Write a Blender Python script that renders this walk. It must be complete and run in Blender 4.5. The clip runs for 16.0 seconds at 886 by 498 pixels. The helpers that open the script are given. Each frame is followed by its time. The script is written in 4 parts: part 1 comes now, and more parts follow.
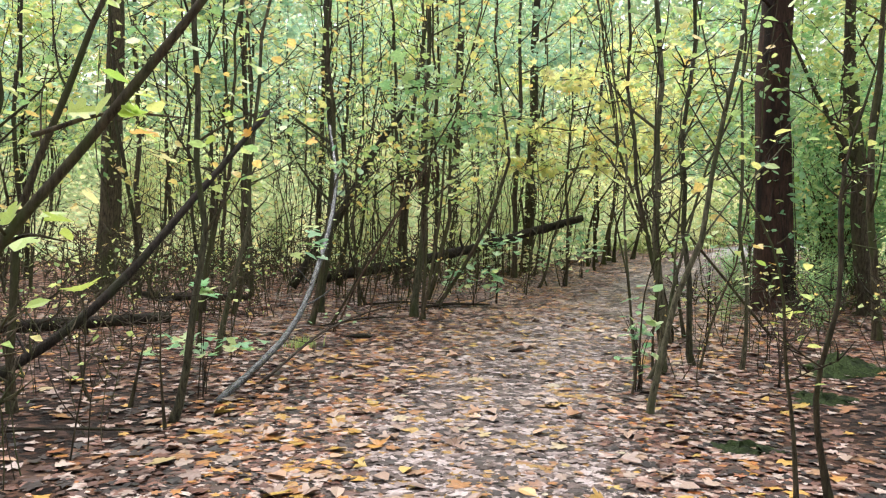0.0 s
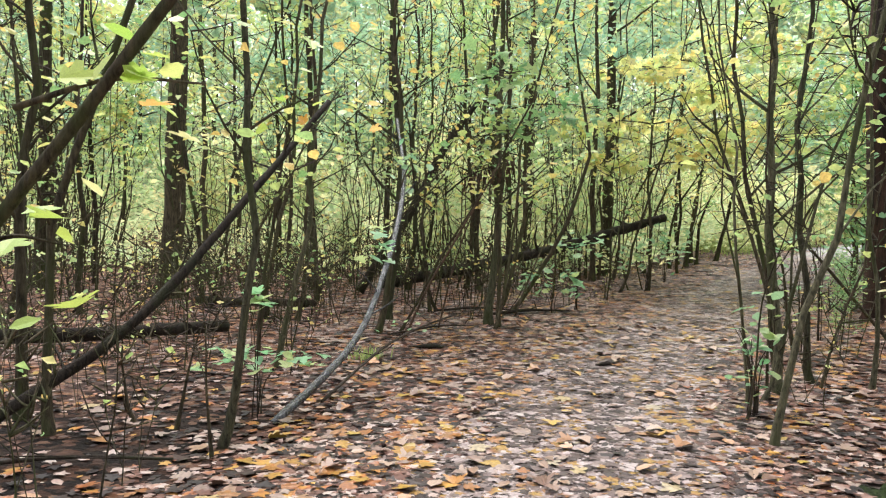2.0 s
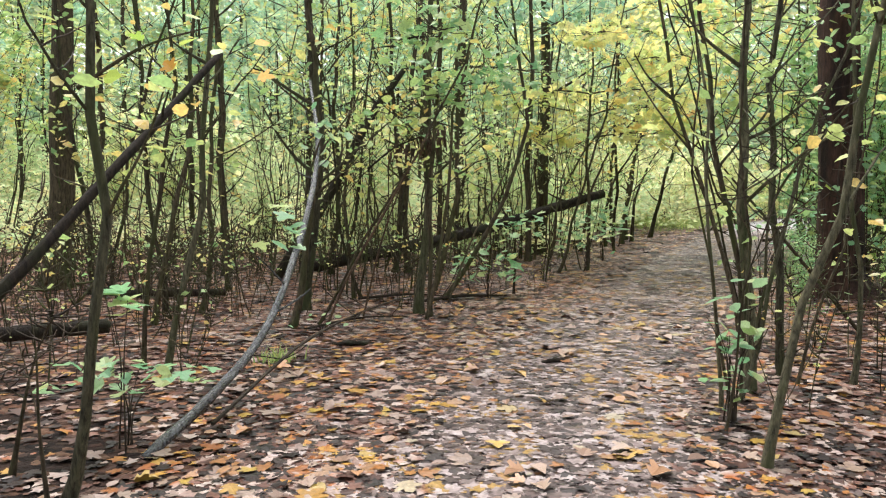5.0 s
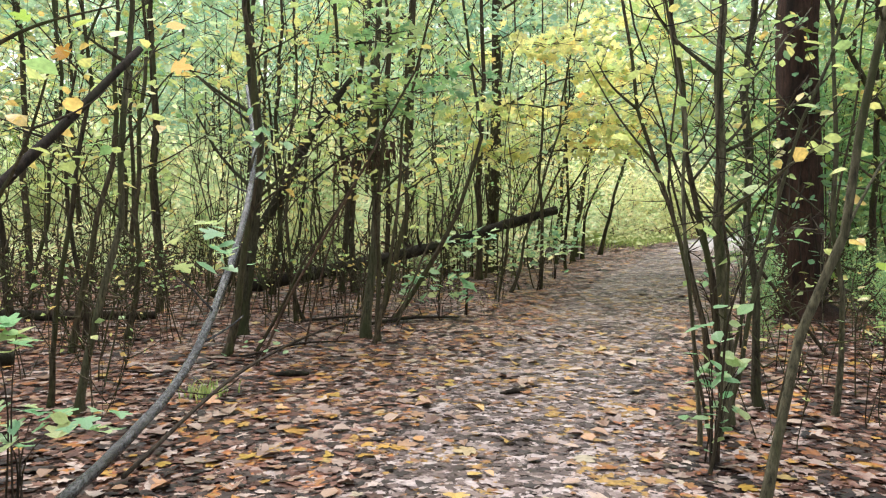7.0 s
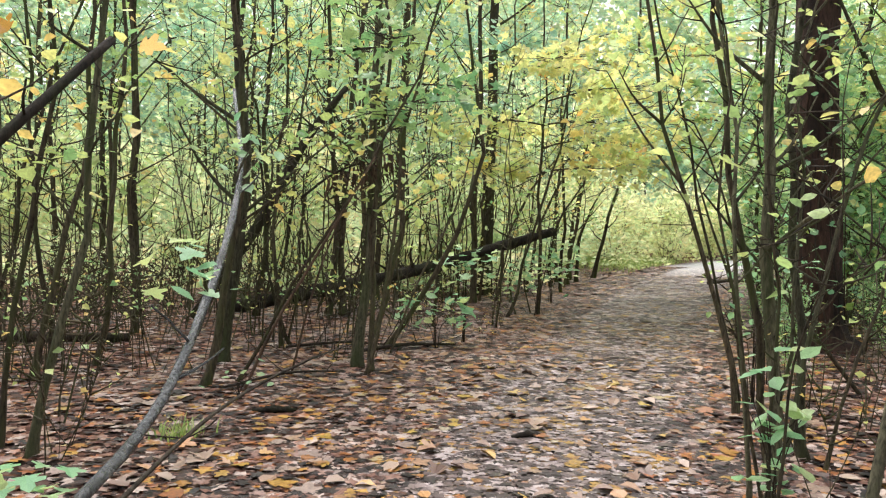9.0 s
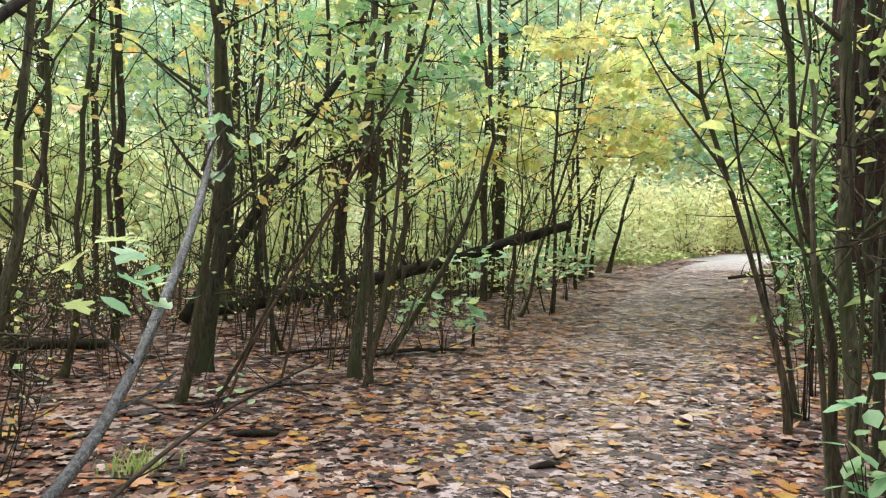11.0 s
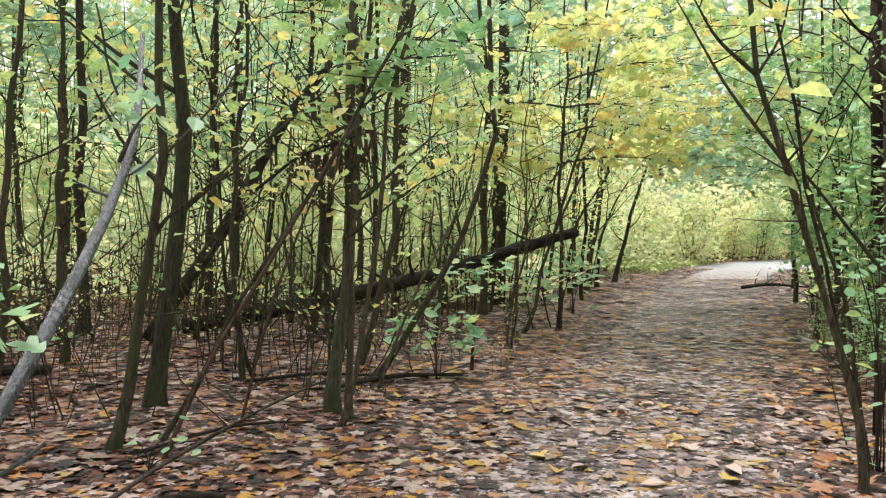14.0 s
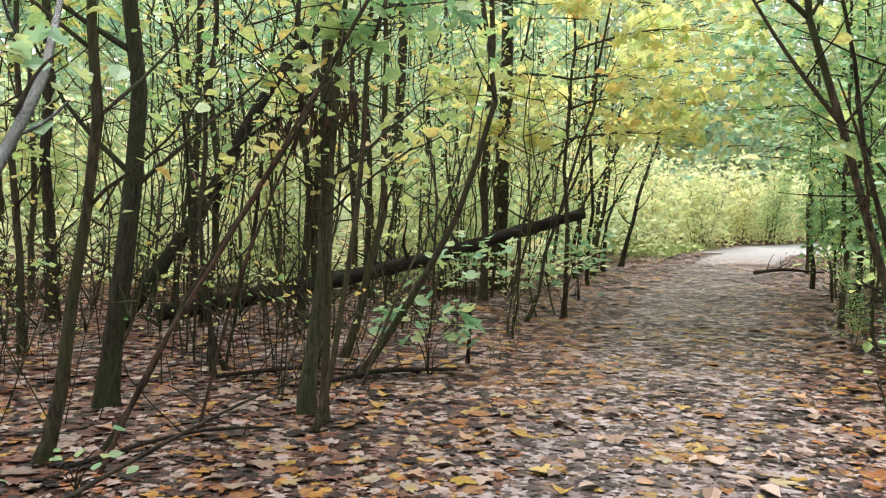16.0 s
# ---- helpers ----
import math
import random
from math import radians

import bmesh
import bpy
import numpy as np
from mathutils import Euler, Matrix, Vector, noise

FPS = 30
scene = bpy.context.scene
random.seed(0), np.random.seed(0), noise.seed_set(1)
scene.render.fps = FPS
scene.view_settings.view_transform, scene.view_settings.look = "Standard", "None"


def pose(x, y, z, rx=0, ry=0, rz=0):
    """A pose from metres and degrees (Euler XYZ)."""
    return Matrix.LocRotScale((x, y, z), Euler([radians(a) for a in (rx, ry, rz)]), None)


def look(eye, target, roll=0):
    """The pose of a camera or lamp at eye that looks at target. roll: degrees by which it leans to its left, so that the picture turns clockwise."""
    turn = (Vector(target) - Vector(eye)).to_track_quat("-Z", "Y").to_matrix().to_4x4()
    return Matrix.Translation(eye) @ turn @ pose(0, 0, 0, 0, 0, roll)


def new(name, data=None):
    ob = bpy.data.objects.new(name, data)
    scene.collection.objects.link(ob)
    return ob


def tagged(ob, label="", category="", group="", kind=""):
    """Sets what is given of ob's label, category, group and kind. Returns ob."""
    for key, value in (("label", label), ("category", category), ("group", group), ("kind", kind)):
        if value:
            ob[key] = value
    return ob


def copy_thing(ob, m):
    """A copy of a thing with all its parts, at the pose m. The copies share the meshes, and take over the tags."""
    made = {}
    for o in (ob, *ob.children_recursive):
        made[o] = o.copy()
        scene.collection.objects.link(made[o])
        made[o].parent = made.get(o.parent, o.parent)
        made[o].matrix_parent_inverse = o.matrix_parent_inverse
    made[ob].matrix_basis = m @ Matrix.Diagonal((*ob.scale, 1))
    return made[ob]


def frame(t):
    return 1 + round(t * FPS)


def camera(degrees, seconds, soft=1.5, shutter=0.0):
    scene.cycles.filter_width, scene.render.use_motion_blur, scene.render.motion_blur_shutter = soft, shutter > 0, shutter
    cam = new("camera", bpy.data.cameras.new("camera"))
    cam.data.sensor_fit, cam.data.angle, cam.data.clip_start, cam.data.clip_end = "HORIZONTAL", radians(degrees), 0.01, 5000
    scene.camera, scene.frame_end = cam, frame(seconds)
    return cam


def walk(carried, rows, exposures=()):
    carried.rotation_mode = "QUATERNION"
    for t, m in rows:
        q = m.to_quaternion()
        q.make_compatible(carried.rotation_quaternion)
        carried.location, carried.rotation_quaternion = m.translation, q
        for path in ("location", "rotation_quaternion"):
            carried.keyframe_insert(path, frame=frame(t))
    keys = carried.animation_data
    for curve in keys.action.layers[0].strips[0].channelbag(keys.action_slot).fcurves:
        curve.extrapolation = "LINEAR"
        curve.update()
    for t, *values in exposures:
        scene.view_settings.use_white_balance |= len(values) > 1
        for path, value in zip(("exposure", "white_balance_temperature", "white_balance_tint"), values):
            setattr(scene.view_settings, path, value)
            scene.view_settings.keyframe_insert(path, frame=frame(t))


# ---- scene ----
cam = camera(58.2, 16.0, soft=1.2)
METRES, EYE, TILT, LEAN, TURN = 5.9, 1.5, 0.0, 0.0, 0.0
ROWS = [
    (0.0, 0.0, 0.0, 0.0, 0.05, -2.78, -1.08),
    (0.5, 0.0028, 0.0313, 0.0016, 2.37, -2.7, -0.6),
    (1.0, -0.0054, 0.0645, -0.0034, 3.34, -2.47, -0.72),
    (1.5, -0.0169, 0.0996, -0.004, 4.31, -2.65, -0.73),
    (2.0, -0.0163, 0.1322, -0.0067, 4.96, -2.68, -0.54),
    (2.5, -0.0082, 0.1683, -0.0062, 5.08, -3.25, 0.1),
    (3.0, -0.014, 0.198, -0.0084, 4.45, -3.27, -0.13),
    (3.5, -0.0285, 0.2345, -0.008, 2.65, -3.36, -0.64),
    (4.0, -0.0303, 0.2589, -0.0099, 1.15, -3.6, -0.85),
    (4.5, -0.021, 0.2913, -0.0118, 0.17, -3.94, -0.56),
    (5.0, -0.0193, 0.3182, -0.0104, -0.05, -4.22, -0.07),
    (7.5, -0.0251, 0.4447, -0.0115, -4.69, -2.69, -0.91),
    (8.0, -0.039, 0.4721, -0.0105, -5.17, -2.41, -1.53),
    (8.5, -0.0464, 0.4934, -0.0079, -5.39, -2.05, -1.62),
    (9.0, -0.0417, 0.5263, -0.0107, -4.92, -1.67, -1.39),
    (11.5, -0.019, 0.696, -0.012, -4.05, -2.14, -1.11),
    (12.0, -0.016, 0.7246, -0.014, -3.91, -2.1, -1.21),
    (12.5, -0.0218, 0.7637, -0.0129, -4.33, -1.86, -1.39),
    (13.0, -0.0222, 0.7895, -0.0137, -5.09, -1.82, -1.36),
    (13.5, -0.0111, 0.8205, -0.0148, -5.03, -1.65, -1.26),
    (14.0, -0.0017, 0.8493, -0.012, -4.22, -1.61, -0.95),
    (14.5, 0.0031, 0.8816, -0.0153, -4.49, -1.63, -1.3),
    (15.0, 0.0038, 0.9162, -0.0156, -5.41, -2.04, -1.86),
    (15.5, 0.0096, 0.9427, -0.0195, -5.32, -2.48, -2.05),
    (16.0, 0.0239, 0.9739, -0.018, -3.91, -2.82, -1.17),
]
EXPOSURE = 1.62
walk(cam, [(t, pose(0, 0, EYE, TILT, LEAN, TURN) @ pose(METRES * x, METRES * y, METRES * z, 90 + pitch, roll, yaw)) for t, x, y, z, yaw, pitch, roll in ROWS],
     exposures=((0.0, EXPOSURE), (16.0, EXPOSURE)))

# ---- sky and sun: an overcast autumn day ----
world = bpy.data.worlds.new("overcast_sky")
scene.world = world
world.use_nodes = True
wn, wl = world.node_tree.nodes, world.node_tree.links
sky = wn.new("ShaderNodeTexSky")
sky.sky_type, sky.sun_disc = "NISHITA", False
sky.sun_elevation, sky.sun_rotation = radians(62), radians(-12)
sky.air_density, sky.dust_density = 1.0, 3.0
grey = wn.new("ShaderNodeHueSaturation")
grey.inputs["Saturation"].default_value = 0.35
wl.new(sky.outputs["Color"], grey.inputs["Color"])
wl.new(grey.outputs["Color"], wn["Background"].inputs["Color"])
wn["Background"].inputs["Strength"].default_value = 0.15
sun_data = bpy.data.lights.new("sun", "SUN")
sun_data.energy, sun_data.angle, sun_data.color = 1.3, radians(60), (1.0, 0.96, 0.91)
sun = new("sun", sun_data)
sun.matrix_world = look((0, 0, 0), (math.sin(radians(12)) * math.cos(radians(62)), -math.cos(radians(12)) * math.cos(radians(62)), -math.sin(radians(62))))


# ---- materials ----
def material(name, rough=0.8):
    m = bpy.data.materials.new(name)
    m.use_nodes = True
    b = m.node_tree.nodes["Principled BSDF"]
    b.inputs["Roughness"].default_value = rough
    return m, m.node_tree.nodes, m.node_tree.links, b


def ramp(nodes, stops, constant=False):
    r = nodes.new("ShaderNodeValToRGB")
    if constant:
        r.color_ramp.interpolation = "CONSTANT"
    e = r.color_ramp.elements
    while len(e) < len(stops):
        e.new(0.5)
    for k, (p, c) in zip(e, stops):
        k.position, k.color = p, (*c, 1)
    return r


def bark(name, dark, light, scale=14, rough=0.85, bump=0.5, moss=None, gloss=0.2):
    m, n, l, b = material(name, rough)
    b.inputs["Specular IOR Level"].default_value = gloss
    tc = n.new("ShaderNodeTexCoord")
    mp = n.new("ShaderNodeMapping")
    mp.inputs["Scale"].default_value = (1, 1, 0.22)
    l.new(tc.outputs["Object"], mp.inputs["Vector"])
    big = n.new("ShaderNodeTexNoise")
    big.inputs["Scale"].default_value, big.inputs["Detail"].default_value = scale * 0.35, 4
    fine = n.new("ShaderNodeTexNoise")
    fine.inputs["Scale"].default_value, fine.inputs["Detail"].default_value = scale * 3, 8
    fine.inputs["Roughness"].default_value = 0.7
    l.new(mp.outputs[0], big.inputs["Vector"])
    l.new(mp.outputs[0], fine.inputs["Vector"])
    r = ramp(n, [(0.32, dark), (0.68, light)])
    l.new(fine.outputs["Fac"], r.inputs[0])
    info = n.new("ShaderNodeObjectInfo")
    var = n.new("ShaderNodeMapRange")
    var.inputs["To Min"].default_value, var.inputs["To Max"].default_value = 0.55, 1.35
    l.new(info.outputs["Random"], var.inputs["Value"])
    mixv = n.new("ShaderNodeVectorMath")
    mixv.operation = "SCALE"
    l.new(r.outputs[0], mixv.inputs[0])
    l.new(var.outputs[0], mixv.inputs["Scale"])
    mix = n.new("ShaderNodeMix")
    mix.data_type = "RGBA"
    blot = ramp(n, [(0.48, (0, 0, 0)), (0.62, (0.75, 0.75, 0.75))])
    l.new(big.outputs["Fac"], blot.inputs[0])
    l.new(blot.outputs[0], mix.inputs["Factor"])
    l.new(mixv.outputs[0], mix.inputs["A"])
    mix.inputs["B"].default_value = (*(moss or tuple(0.6 * c for c in dark)), 1)
    l.new(mix.outputs["Result"], b.inputs["Base Color"])
    bm = n.new("ShaderNodeBump")
    bm.inputs["Strength"].default_value, bm.inputs["Distance"].default_value = bump, 0.02
    l.new(fine.outputs["Fac"], bm.inputs["Height"])
    l.new(bm.outputs[0], b.inputs["Normal"])
    return m


def leaf_material(name, stops, through_light=0.5, rough=0.38, single=False, patch=0.0, gloss=0.5, swing=0.34):
    m, n, l, b = material(name, rough)
    b.inputs["Specular IOR Level"].default_value = gloss
    geo = n.new("ShaderNodeNewGeometry")
    info = n.new("ShaderNodeObjectInfo")
    shift = n.new("ShaderNodeMath")
    shift.operation = "MULTIPLY_ADD"
    shift.inputs[1].default_value, shift.inputs[2].default_value = 0.22, -0.11
    l.new(info.outputs["Random"], shift.inputs[0])
    if single:
        shift.inputs[1].default_value, shift.inputs[2].default_value = 1.0, 0.0
    add = n.new("ShaderNodeMath")
    add.operation = "ADD"
    if single:
        add.inputs[0].default_value = 0.0
    else:
        l.new(geo.outputs["Random Per Island"], add.inputs[0])
    l.new(shift.outputs[0], add.inputs[1])
    turned = add
    if patch:
        # whole boughs and drifts turn colour together
        pn = n.new("ShaderNodeTexNoise")
        pn.inputs["Scale"].default_value, pn.inputs["Detail"].default_value = patch, 2
        l.new(geo.outputs["Position"], pn.inputs["Vector"])
        pr = n.new("ShaderNodeMapRange")
        pr.inputs["From Min"].default_value, pr.inputs["From Max"].default_value = 0.3, 0.7
        pr.inputs["To Min"].default_value, pr.inputs["To Max"].default_value = -swing, swing
        l.new(pn.outputs["Fac"], pr.inputs["Value"])
        turned = n.new("ShaderNodeMath")
        turned.operation = "ADD"
        l.new(add.outputs[0], turned.inputs[0])
        l.new(pr.outputs[0], turned.inputs[1])
    r = ramp(n, stops)
    l.new(turned.outputs[0], r.inputs[0])
    tc = n.new("ShaderNodeTexCoord")
    no = n.new("ShaderNodeTexNoise")
    no.inputs["Scale"].default_value, no.inputs["Detail"].default_value = 45, 3
    l.new(tc.outputs["Object"], no.inputs["Vector"])
    val = n.new("ShaderNodeMapRange")
    val.inputs["From Min"].default_value, val.inputs["From Max"].default_value = 0.3, 0.7
    val.inputs["To Min"].default_value, val.inputs["To Max"].default_value = 0.72, 1.2
    l.new(no.outputs["Fac"], val.inputs["Value"])
    sc = n.new("ShaderNodeVectorMath")
    sc.operation = "SCALE"
    l.new(r.outputs[0], sc.inputs[0])
    l.new(val.outputs[0], sc.inputs["Scale"])
    l.new(sc.outputs[0], b.inputs["Base Color"])
    if through_light:
        tr = n.new("ShaderNodeBsdfTranslucent")
        l.new(sc.outputs[0], tr.inputs["Color"])
        mx = n.new("ShaderNodeMixShader")
        mx.inputs[0].default_value = through_light
        l.new(b.outputs[0], mx.inputs[1])
        l.new(tr.outputs[0], mx.inputs[2])
        l.new(mx.outputs[0], n["Material Output"].inputs["Surface"])
    return m


BARK_DARK = bark("dark_wet_bark", (0.011, 0.0085, 0.0055), (0.115, 0.09, 0.055), moss=(0.055, 0.066, 0.022), bump=0.9)
BARK_GREEN = bark("greenish_grey_bark", (0.014, 0.013, 0.008), (0.16, 0.145, 0.09), scale=18, moss=(0.05, 0.058, 0.022), bump=0.9)
BARK_PINE = bark("rough_red_brown_bark", (0.010, 0.0075, 0.006), (0.075, 0.038, 0.027), scale=9, bump=1.0)
BARK_SILVER = bark("silvery_bare_wood", (0.006, 0.006, 0.006), (0.11, 0.11, 0.118), scale=22, rough=0.24, bump=0.9, moss=(0.03, 0.029, 0.027), gloss=0.8)
BARK_DEAD = bark("rotting_dark_wood", (0.01, 0.0075, 0.006), (0.055, 0.04, 0.029), bump=1.0, moss=(0.028, 0.03, 0.014))
TWIG = bark("brown_twig_bark", (0.02, 0.015, 0.011), (0.075, 0.056, 0.04), bump=0.3)
LEAF = leaf_material("autumn_hedge_leaves", [(0.0, (0.24, 0.44, 0.17)), (0.35, (0.42, 0.56, 0.2)), (0.7, (0.62, 0.68, 0.24)), (0.92, (0.76, 0.68, 0.23)), (1.0, (0.74, 0.54, 0.17))], patch=0.45)
# Lighter than LEAF, with the open glade's light put into the colour.
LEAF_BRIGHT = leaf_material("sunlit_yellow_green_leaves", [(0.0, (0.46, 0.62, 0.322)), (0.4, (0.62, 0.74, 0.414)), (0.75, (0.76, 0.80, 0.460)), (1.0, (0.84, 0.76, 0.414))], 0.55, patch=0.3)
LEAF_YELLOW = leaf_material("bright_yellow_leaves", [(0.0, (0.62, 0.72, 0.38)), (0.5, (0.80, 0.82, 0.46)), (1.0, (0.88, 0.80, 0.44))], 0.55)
LEAF_CANOPY = leaf_material("cool_green_canopy_leaves", [(0.0, (0.28, 0.50, 0.345)), (0.45, (0.44, 0.62, 0.391)), (0.8, (0.60, 0.69, 0.356)), (1.0, (0.74, 0.66, 0.299))], 0.55, patch=0.4)
# Distance haze is put into the colour: paler and greyer than nearer leaves.
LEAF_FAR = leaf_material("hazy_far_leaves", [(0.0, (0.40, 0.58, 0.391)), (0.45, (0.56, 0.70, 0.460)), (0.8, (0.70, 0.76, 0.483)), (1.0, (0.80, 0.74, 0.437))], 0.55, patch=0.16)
LEAF_GREEN = leaf_material("pale_green_leaves", [(0.0, (0.16, 0.36, 0.15)), (0.5, (0.28, 0.48, 0.20)), (1.0, (0.44, 0.56, 0.20))])
LEAF_GOLD = leaf_material("golden_maple_leaves", [(0.0, (0.50, 0.64, 0.24)), (0.4, (0.74, 0.76, 0.30)), (0.88, (0.86, 0.78, 0.30)), (0.97, (0.84, 0.66, 0.2)), (1.0, (0.78, 0.46, 0.13))], 0.62)
SINGLE_GREEN = leaf_material("single_pale_green_leaf", [(0.0, (0.22, 0.46, 0.24)), (0.6, (0.36, 0.56, 0.30)), (1.0, (0.55, 0.62, 0.25))], single=True)
SINGLE_GOLD = leaf_material("single_turning_leaf", [(0.0, (0.34, 0.52, 0.10)), (0.65, (0.52, 0.62, 0.14)), (0.86, (0.68, 0.62, 0.34)), (1.0, (0.70, 0.36, 0.06))], single=True)
SINGLE_FALLEN = leaf_material("single_fallen_leaf", [(0.0, (0.12, 0.06, 0.04)), (0.3, (0.24, 0.14, 0.09)), (0.6, (0.36, 0.26, 0.2)), (0.8, (0.36, 0.16, 0.05)), (1.0, (0.42, 0.29, 0.06))], 0.0, 0.45, single=True)
LITTER_PATH = leaf_material("trodden_fallen_leaves", [(0.0, (0.02, 0.012, 0.011)), (0.2, (0.042, 0.027, 0.024)), (0.38, (0.092, 0.062, 0.056)), (0.55, (0.17, 0.124, 0.114)), (0.72, (0.31, 0.25, 0.24)), (0.86, (0.37, 0.31, 0.3)), (0.93, (0.18, 0.075, 0.03)), (1.0, (0.27, 0.16, 0.04))], 0.0, 0.5, gloss=0.22, patch=2.2, swing=0.2)
LITTER = leaf_material("fallen_brown_leaves", [(0.0, (0.008, 0.004, 0.004)), (0.27, (0.026, 0.012, 0.009)), (0.44, (0.084, 0.033, 0.022)), (0.6, (0.168, 0.077, 0.054)), (0.72, (0.324, 0.238, 0.206)), (0.82, (0.408, 0.329, 0.294)), (0.89, (0.276, 0.081, 0.020)), (0.95, (0.348, 0.165, 0.034)), (1.0, (0.396, 0.226, 0.045))], 0.0, 0.5, gloss=0.22, patch=2.2, swing=0.2)
LITTER_PALE = leaf_material("fresh_fallen_maple_leaves", [(0.0, (0.186, 0.124, 0.105)), (0.3, (0.273, 0.205, 0.167)), (0.55, (0.248, 0.118, 0.043)), (0.75, (0.223, 0.071, 0.017)), (0.9, (0.322, 0.211, 0.037)), (1.0, (0.310, 0.260, 0.186))], 0.0, 0.42, gloss=0.22)
WITHERED = bark("withered_brown_leaves", (0.03, 0.018, 0.012), (0.16, 0.1, 0.065), scale=30, rough=0.8, bump=0.4)
GRASS = leaf_material("green_grass_blades", [(0.0, (0.26, 0.40, 0.12)), (1.0, (0.52, 0.58, 0.2))], 0.3)
MOSS = bark("dark_green_moss", (0.010, 0.016, 0.006), (0.045, 0.068, 0.02), scale=25, rough=1.0, bump=1.0)

# ---- the lie of the path ----
PATH_Y = (-8, 5.5, 8, 10.5, 14.5, 20, 26, 31, 36, 42, 60)
PATH_X = (0.1, 0.3, 0.8, 1.85, 3.5, 6.0, 9.0, 11.9, 16.5, 26, 60)
PATH_W = (1.0, 1.0, 1.05, 1.15, 1.3, 1.5, 1.7, 1.9, 2.1, 2.2, 2.2)


def path_x(y):
    return np.interp(y, PATH_Y, PATH_X)


def off_path(x, y):
    """Metres from the path's edge; below 0 on the path."""
    return np.abs(x - path_x(y)) * 0.86 - np.interp(y, PATH_Y, PATH_W)


def ground_z(x, y):
    x, y = np.asarray(x, float), np.asarray(y, float)
    edge = np.clip(off_path(x, y) / 1.2, 0, 1)
    z = edge * (0.025 + 0.025 * np.sin(1.3 * x + 0.5) * np.sin(1.1 * y + 1.0) + 0.018 * np.sin(3.1 * x - 1.7 * y))
    z = z + 0.012 * np.sin(2.3 * y + 0.7 * x) * np.sin(1.9 * x)
    return z - 0.02 + 0.025 * np.clip(y - 27, 0, 20)


def thin_and_shaded(x, y):
    """How thin the leaves lie beside the start of the path, with a ragged edge; doubles as shade put into the soil
    colour.
    """
    ragged = 0.35 * np.sin(1.7 * x + 0.9 * y) + 0.3 * np.sin(2.9 * y - 1.3 * x + 1.0) + 0.2 * np.sin(5.1 * x + 4.3 * y)
    return np.clip(0.9 * off_path(x, y) - 0.15 + 0.5 * ragged, 0, 1) * np.clip((9.0 - y + 1.6 * ragged) / 3.0, 0, 1)


# ---- mesh helpers ----
def mesh_object(name, verts, faces, mat, parent=None, label="", smooth=True):
    me = bpy.data.meshes.new(name)
    me.from_pydata(verts if isinstance(verts, list) else verts.tolist(), [], faces if isinstance(faces, list) else faces.tolist())
    me.materials.append(mat)
    if smooth:
        me.polygons.foreach_set("use_smooth", [True] * len(me.polygons))
    me.update()
    ob = new(name, me)
    if parent:
        ob.parent = parent
    if label:
        ob["label"] = label
    return ob


def tube(points, radii, sides=8, seed=0, rough=0.06):
    """A tapered, slightly knobbly tube along a line of points."""
    rng = np.random.default_rng(seed)
    p = np.asarray(points, float)
    n = len(p)
    d = np.gradient(p, axis=0)
    d /= np.linalg.norm(d, axis=1)[:, None] + 1e-9
    ref = np.array((0.31, 0.95, 0.05)) if abs(d[n // 2] @ np.array((0.31, 0.95, 0.05))) < 0.9 else np.array((1.0, 0, 0))
    u = np.cross(d, ref)
    u /= np.linalg.norm(u, axis=1)[:, None]
    v = np.cross(d, u)
    ang = np.linspace(0, 2 * np.pi, sides, endpoint=False)
    rr = np.asarray(radii)[:, None] * (1 + rng.normal(0, rough, (n, sides)))
    ring = p[:, None] + rr[..., None] * (np.cos(ang)[None, :, None] * u[:, None] + np.sin(ang)[None, :, None] * v[:, None])
    verts = np.vstack([ring.reshape(-1, 3), p[:1], p[-1:] + d[-1:] * radii[-1] * 0.4])
    i, j = np.meshgrid(np.arange(n - 1), np.arange(sides), indexing="ij")
    k = (j + 1) % sides
    quads = np.stack([i * sides + j, i * sides + k, (i + 1) * sides + k, (i + 1) * sides + j], -1).reshape(-1, 4).tolist()
    ends = [[n * sides, (q + 1) % sides, q] for q in range(sides)] + [[n * sides + 1, (n - 1) * sides + q, (n - 1) * sides + (q + 1) % sides] for q in range(sides)]
    return verts, quads + ends


def join(pieces):
    verts, faces, at = [], [], 0
    for v, f in pieces:
        verts.append(np.asarray(v))
        faces += [[i + at for i in q] for q in f]
        at += len(v)
    return np.vstack(verts), faces


def spline(points, n):
    """A smooth line through a few points."""
    p = np.asarray(points, float)
    s = np.concatenate([[0], np.cumsum(np.linalg.norm(np.diff(p, axis=0), axis=1))])
    g = np.gradient(p, s, axis=0)
    out = []
    for q in np.linspace(0, s[-1], n):
        i = min(int(np.searchsorted(s, q, side="right")) - 1, len(p) - 2)
        h = s[i + 1] - s[i]
        w = (q - s[i]) / h
        out.append((2 * w**3 - 3 * w**2 + 1) * p[i] + (w**3 - 2 * w**2 + w) * h * g[i] + (3 * w**2 - 2 * w**3) * p[i + 1] + (w**3 - w**2) * h * g[i + 1])
    return np.array(out)


# outlines of a leaf: along it and across it, for one half
OVAL = ((0.0, 0.0), (0.25, 0.3), (0.6, 0.34), (1.0, 0.0))
LOBED = ((0.0, 0.0), (0.05, 0.42), (0.3, 0.24), (0.5, 0.62), (0.62, 0.2), (1.0, 0.0))
KITE = ((0.0, 0.0), (0.42, 0.4), (1.0, 0.0))
MAPLE = ((0.0, 0.0), (0.02, 0.2), (0.14, 0.5), (0.24, 0.3), (0.42, 0.62), (0.6, 0.56), (0.56, 0.22), (0.78, 0.24), (1.0, 0.0))


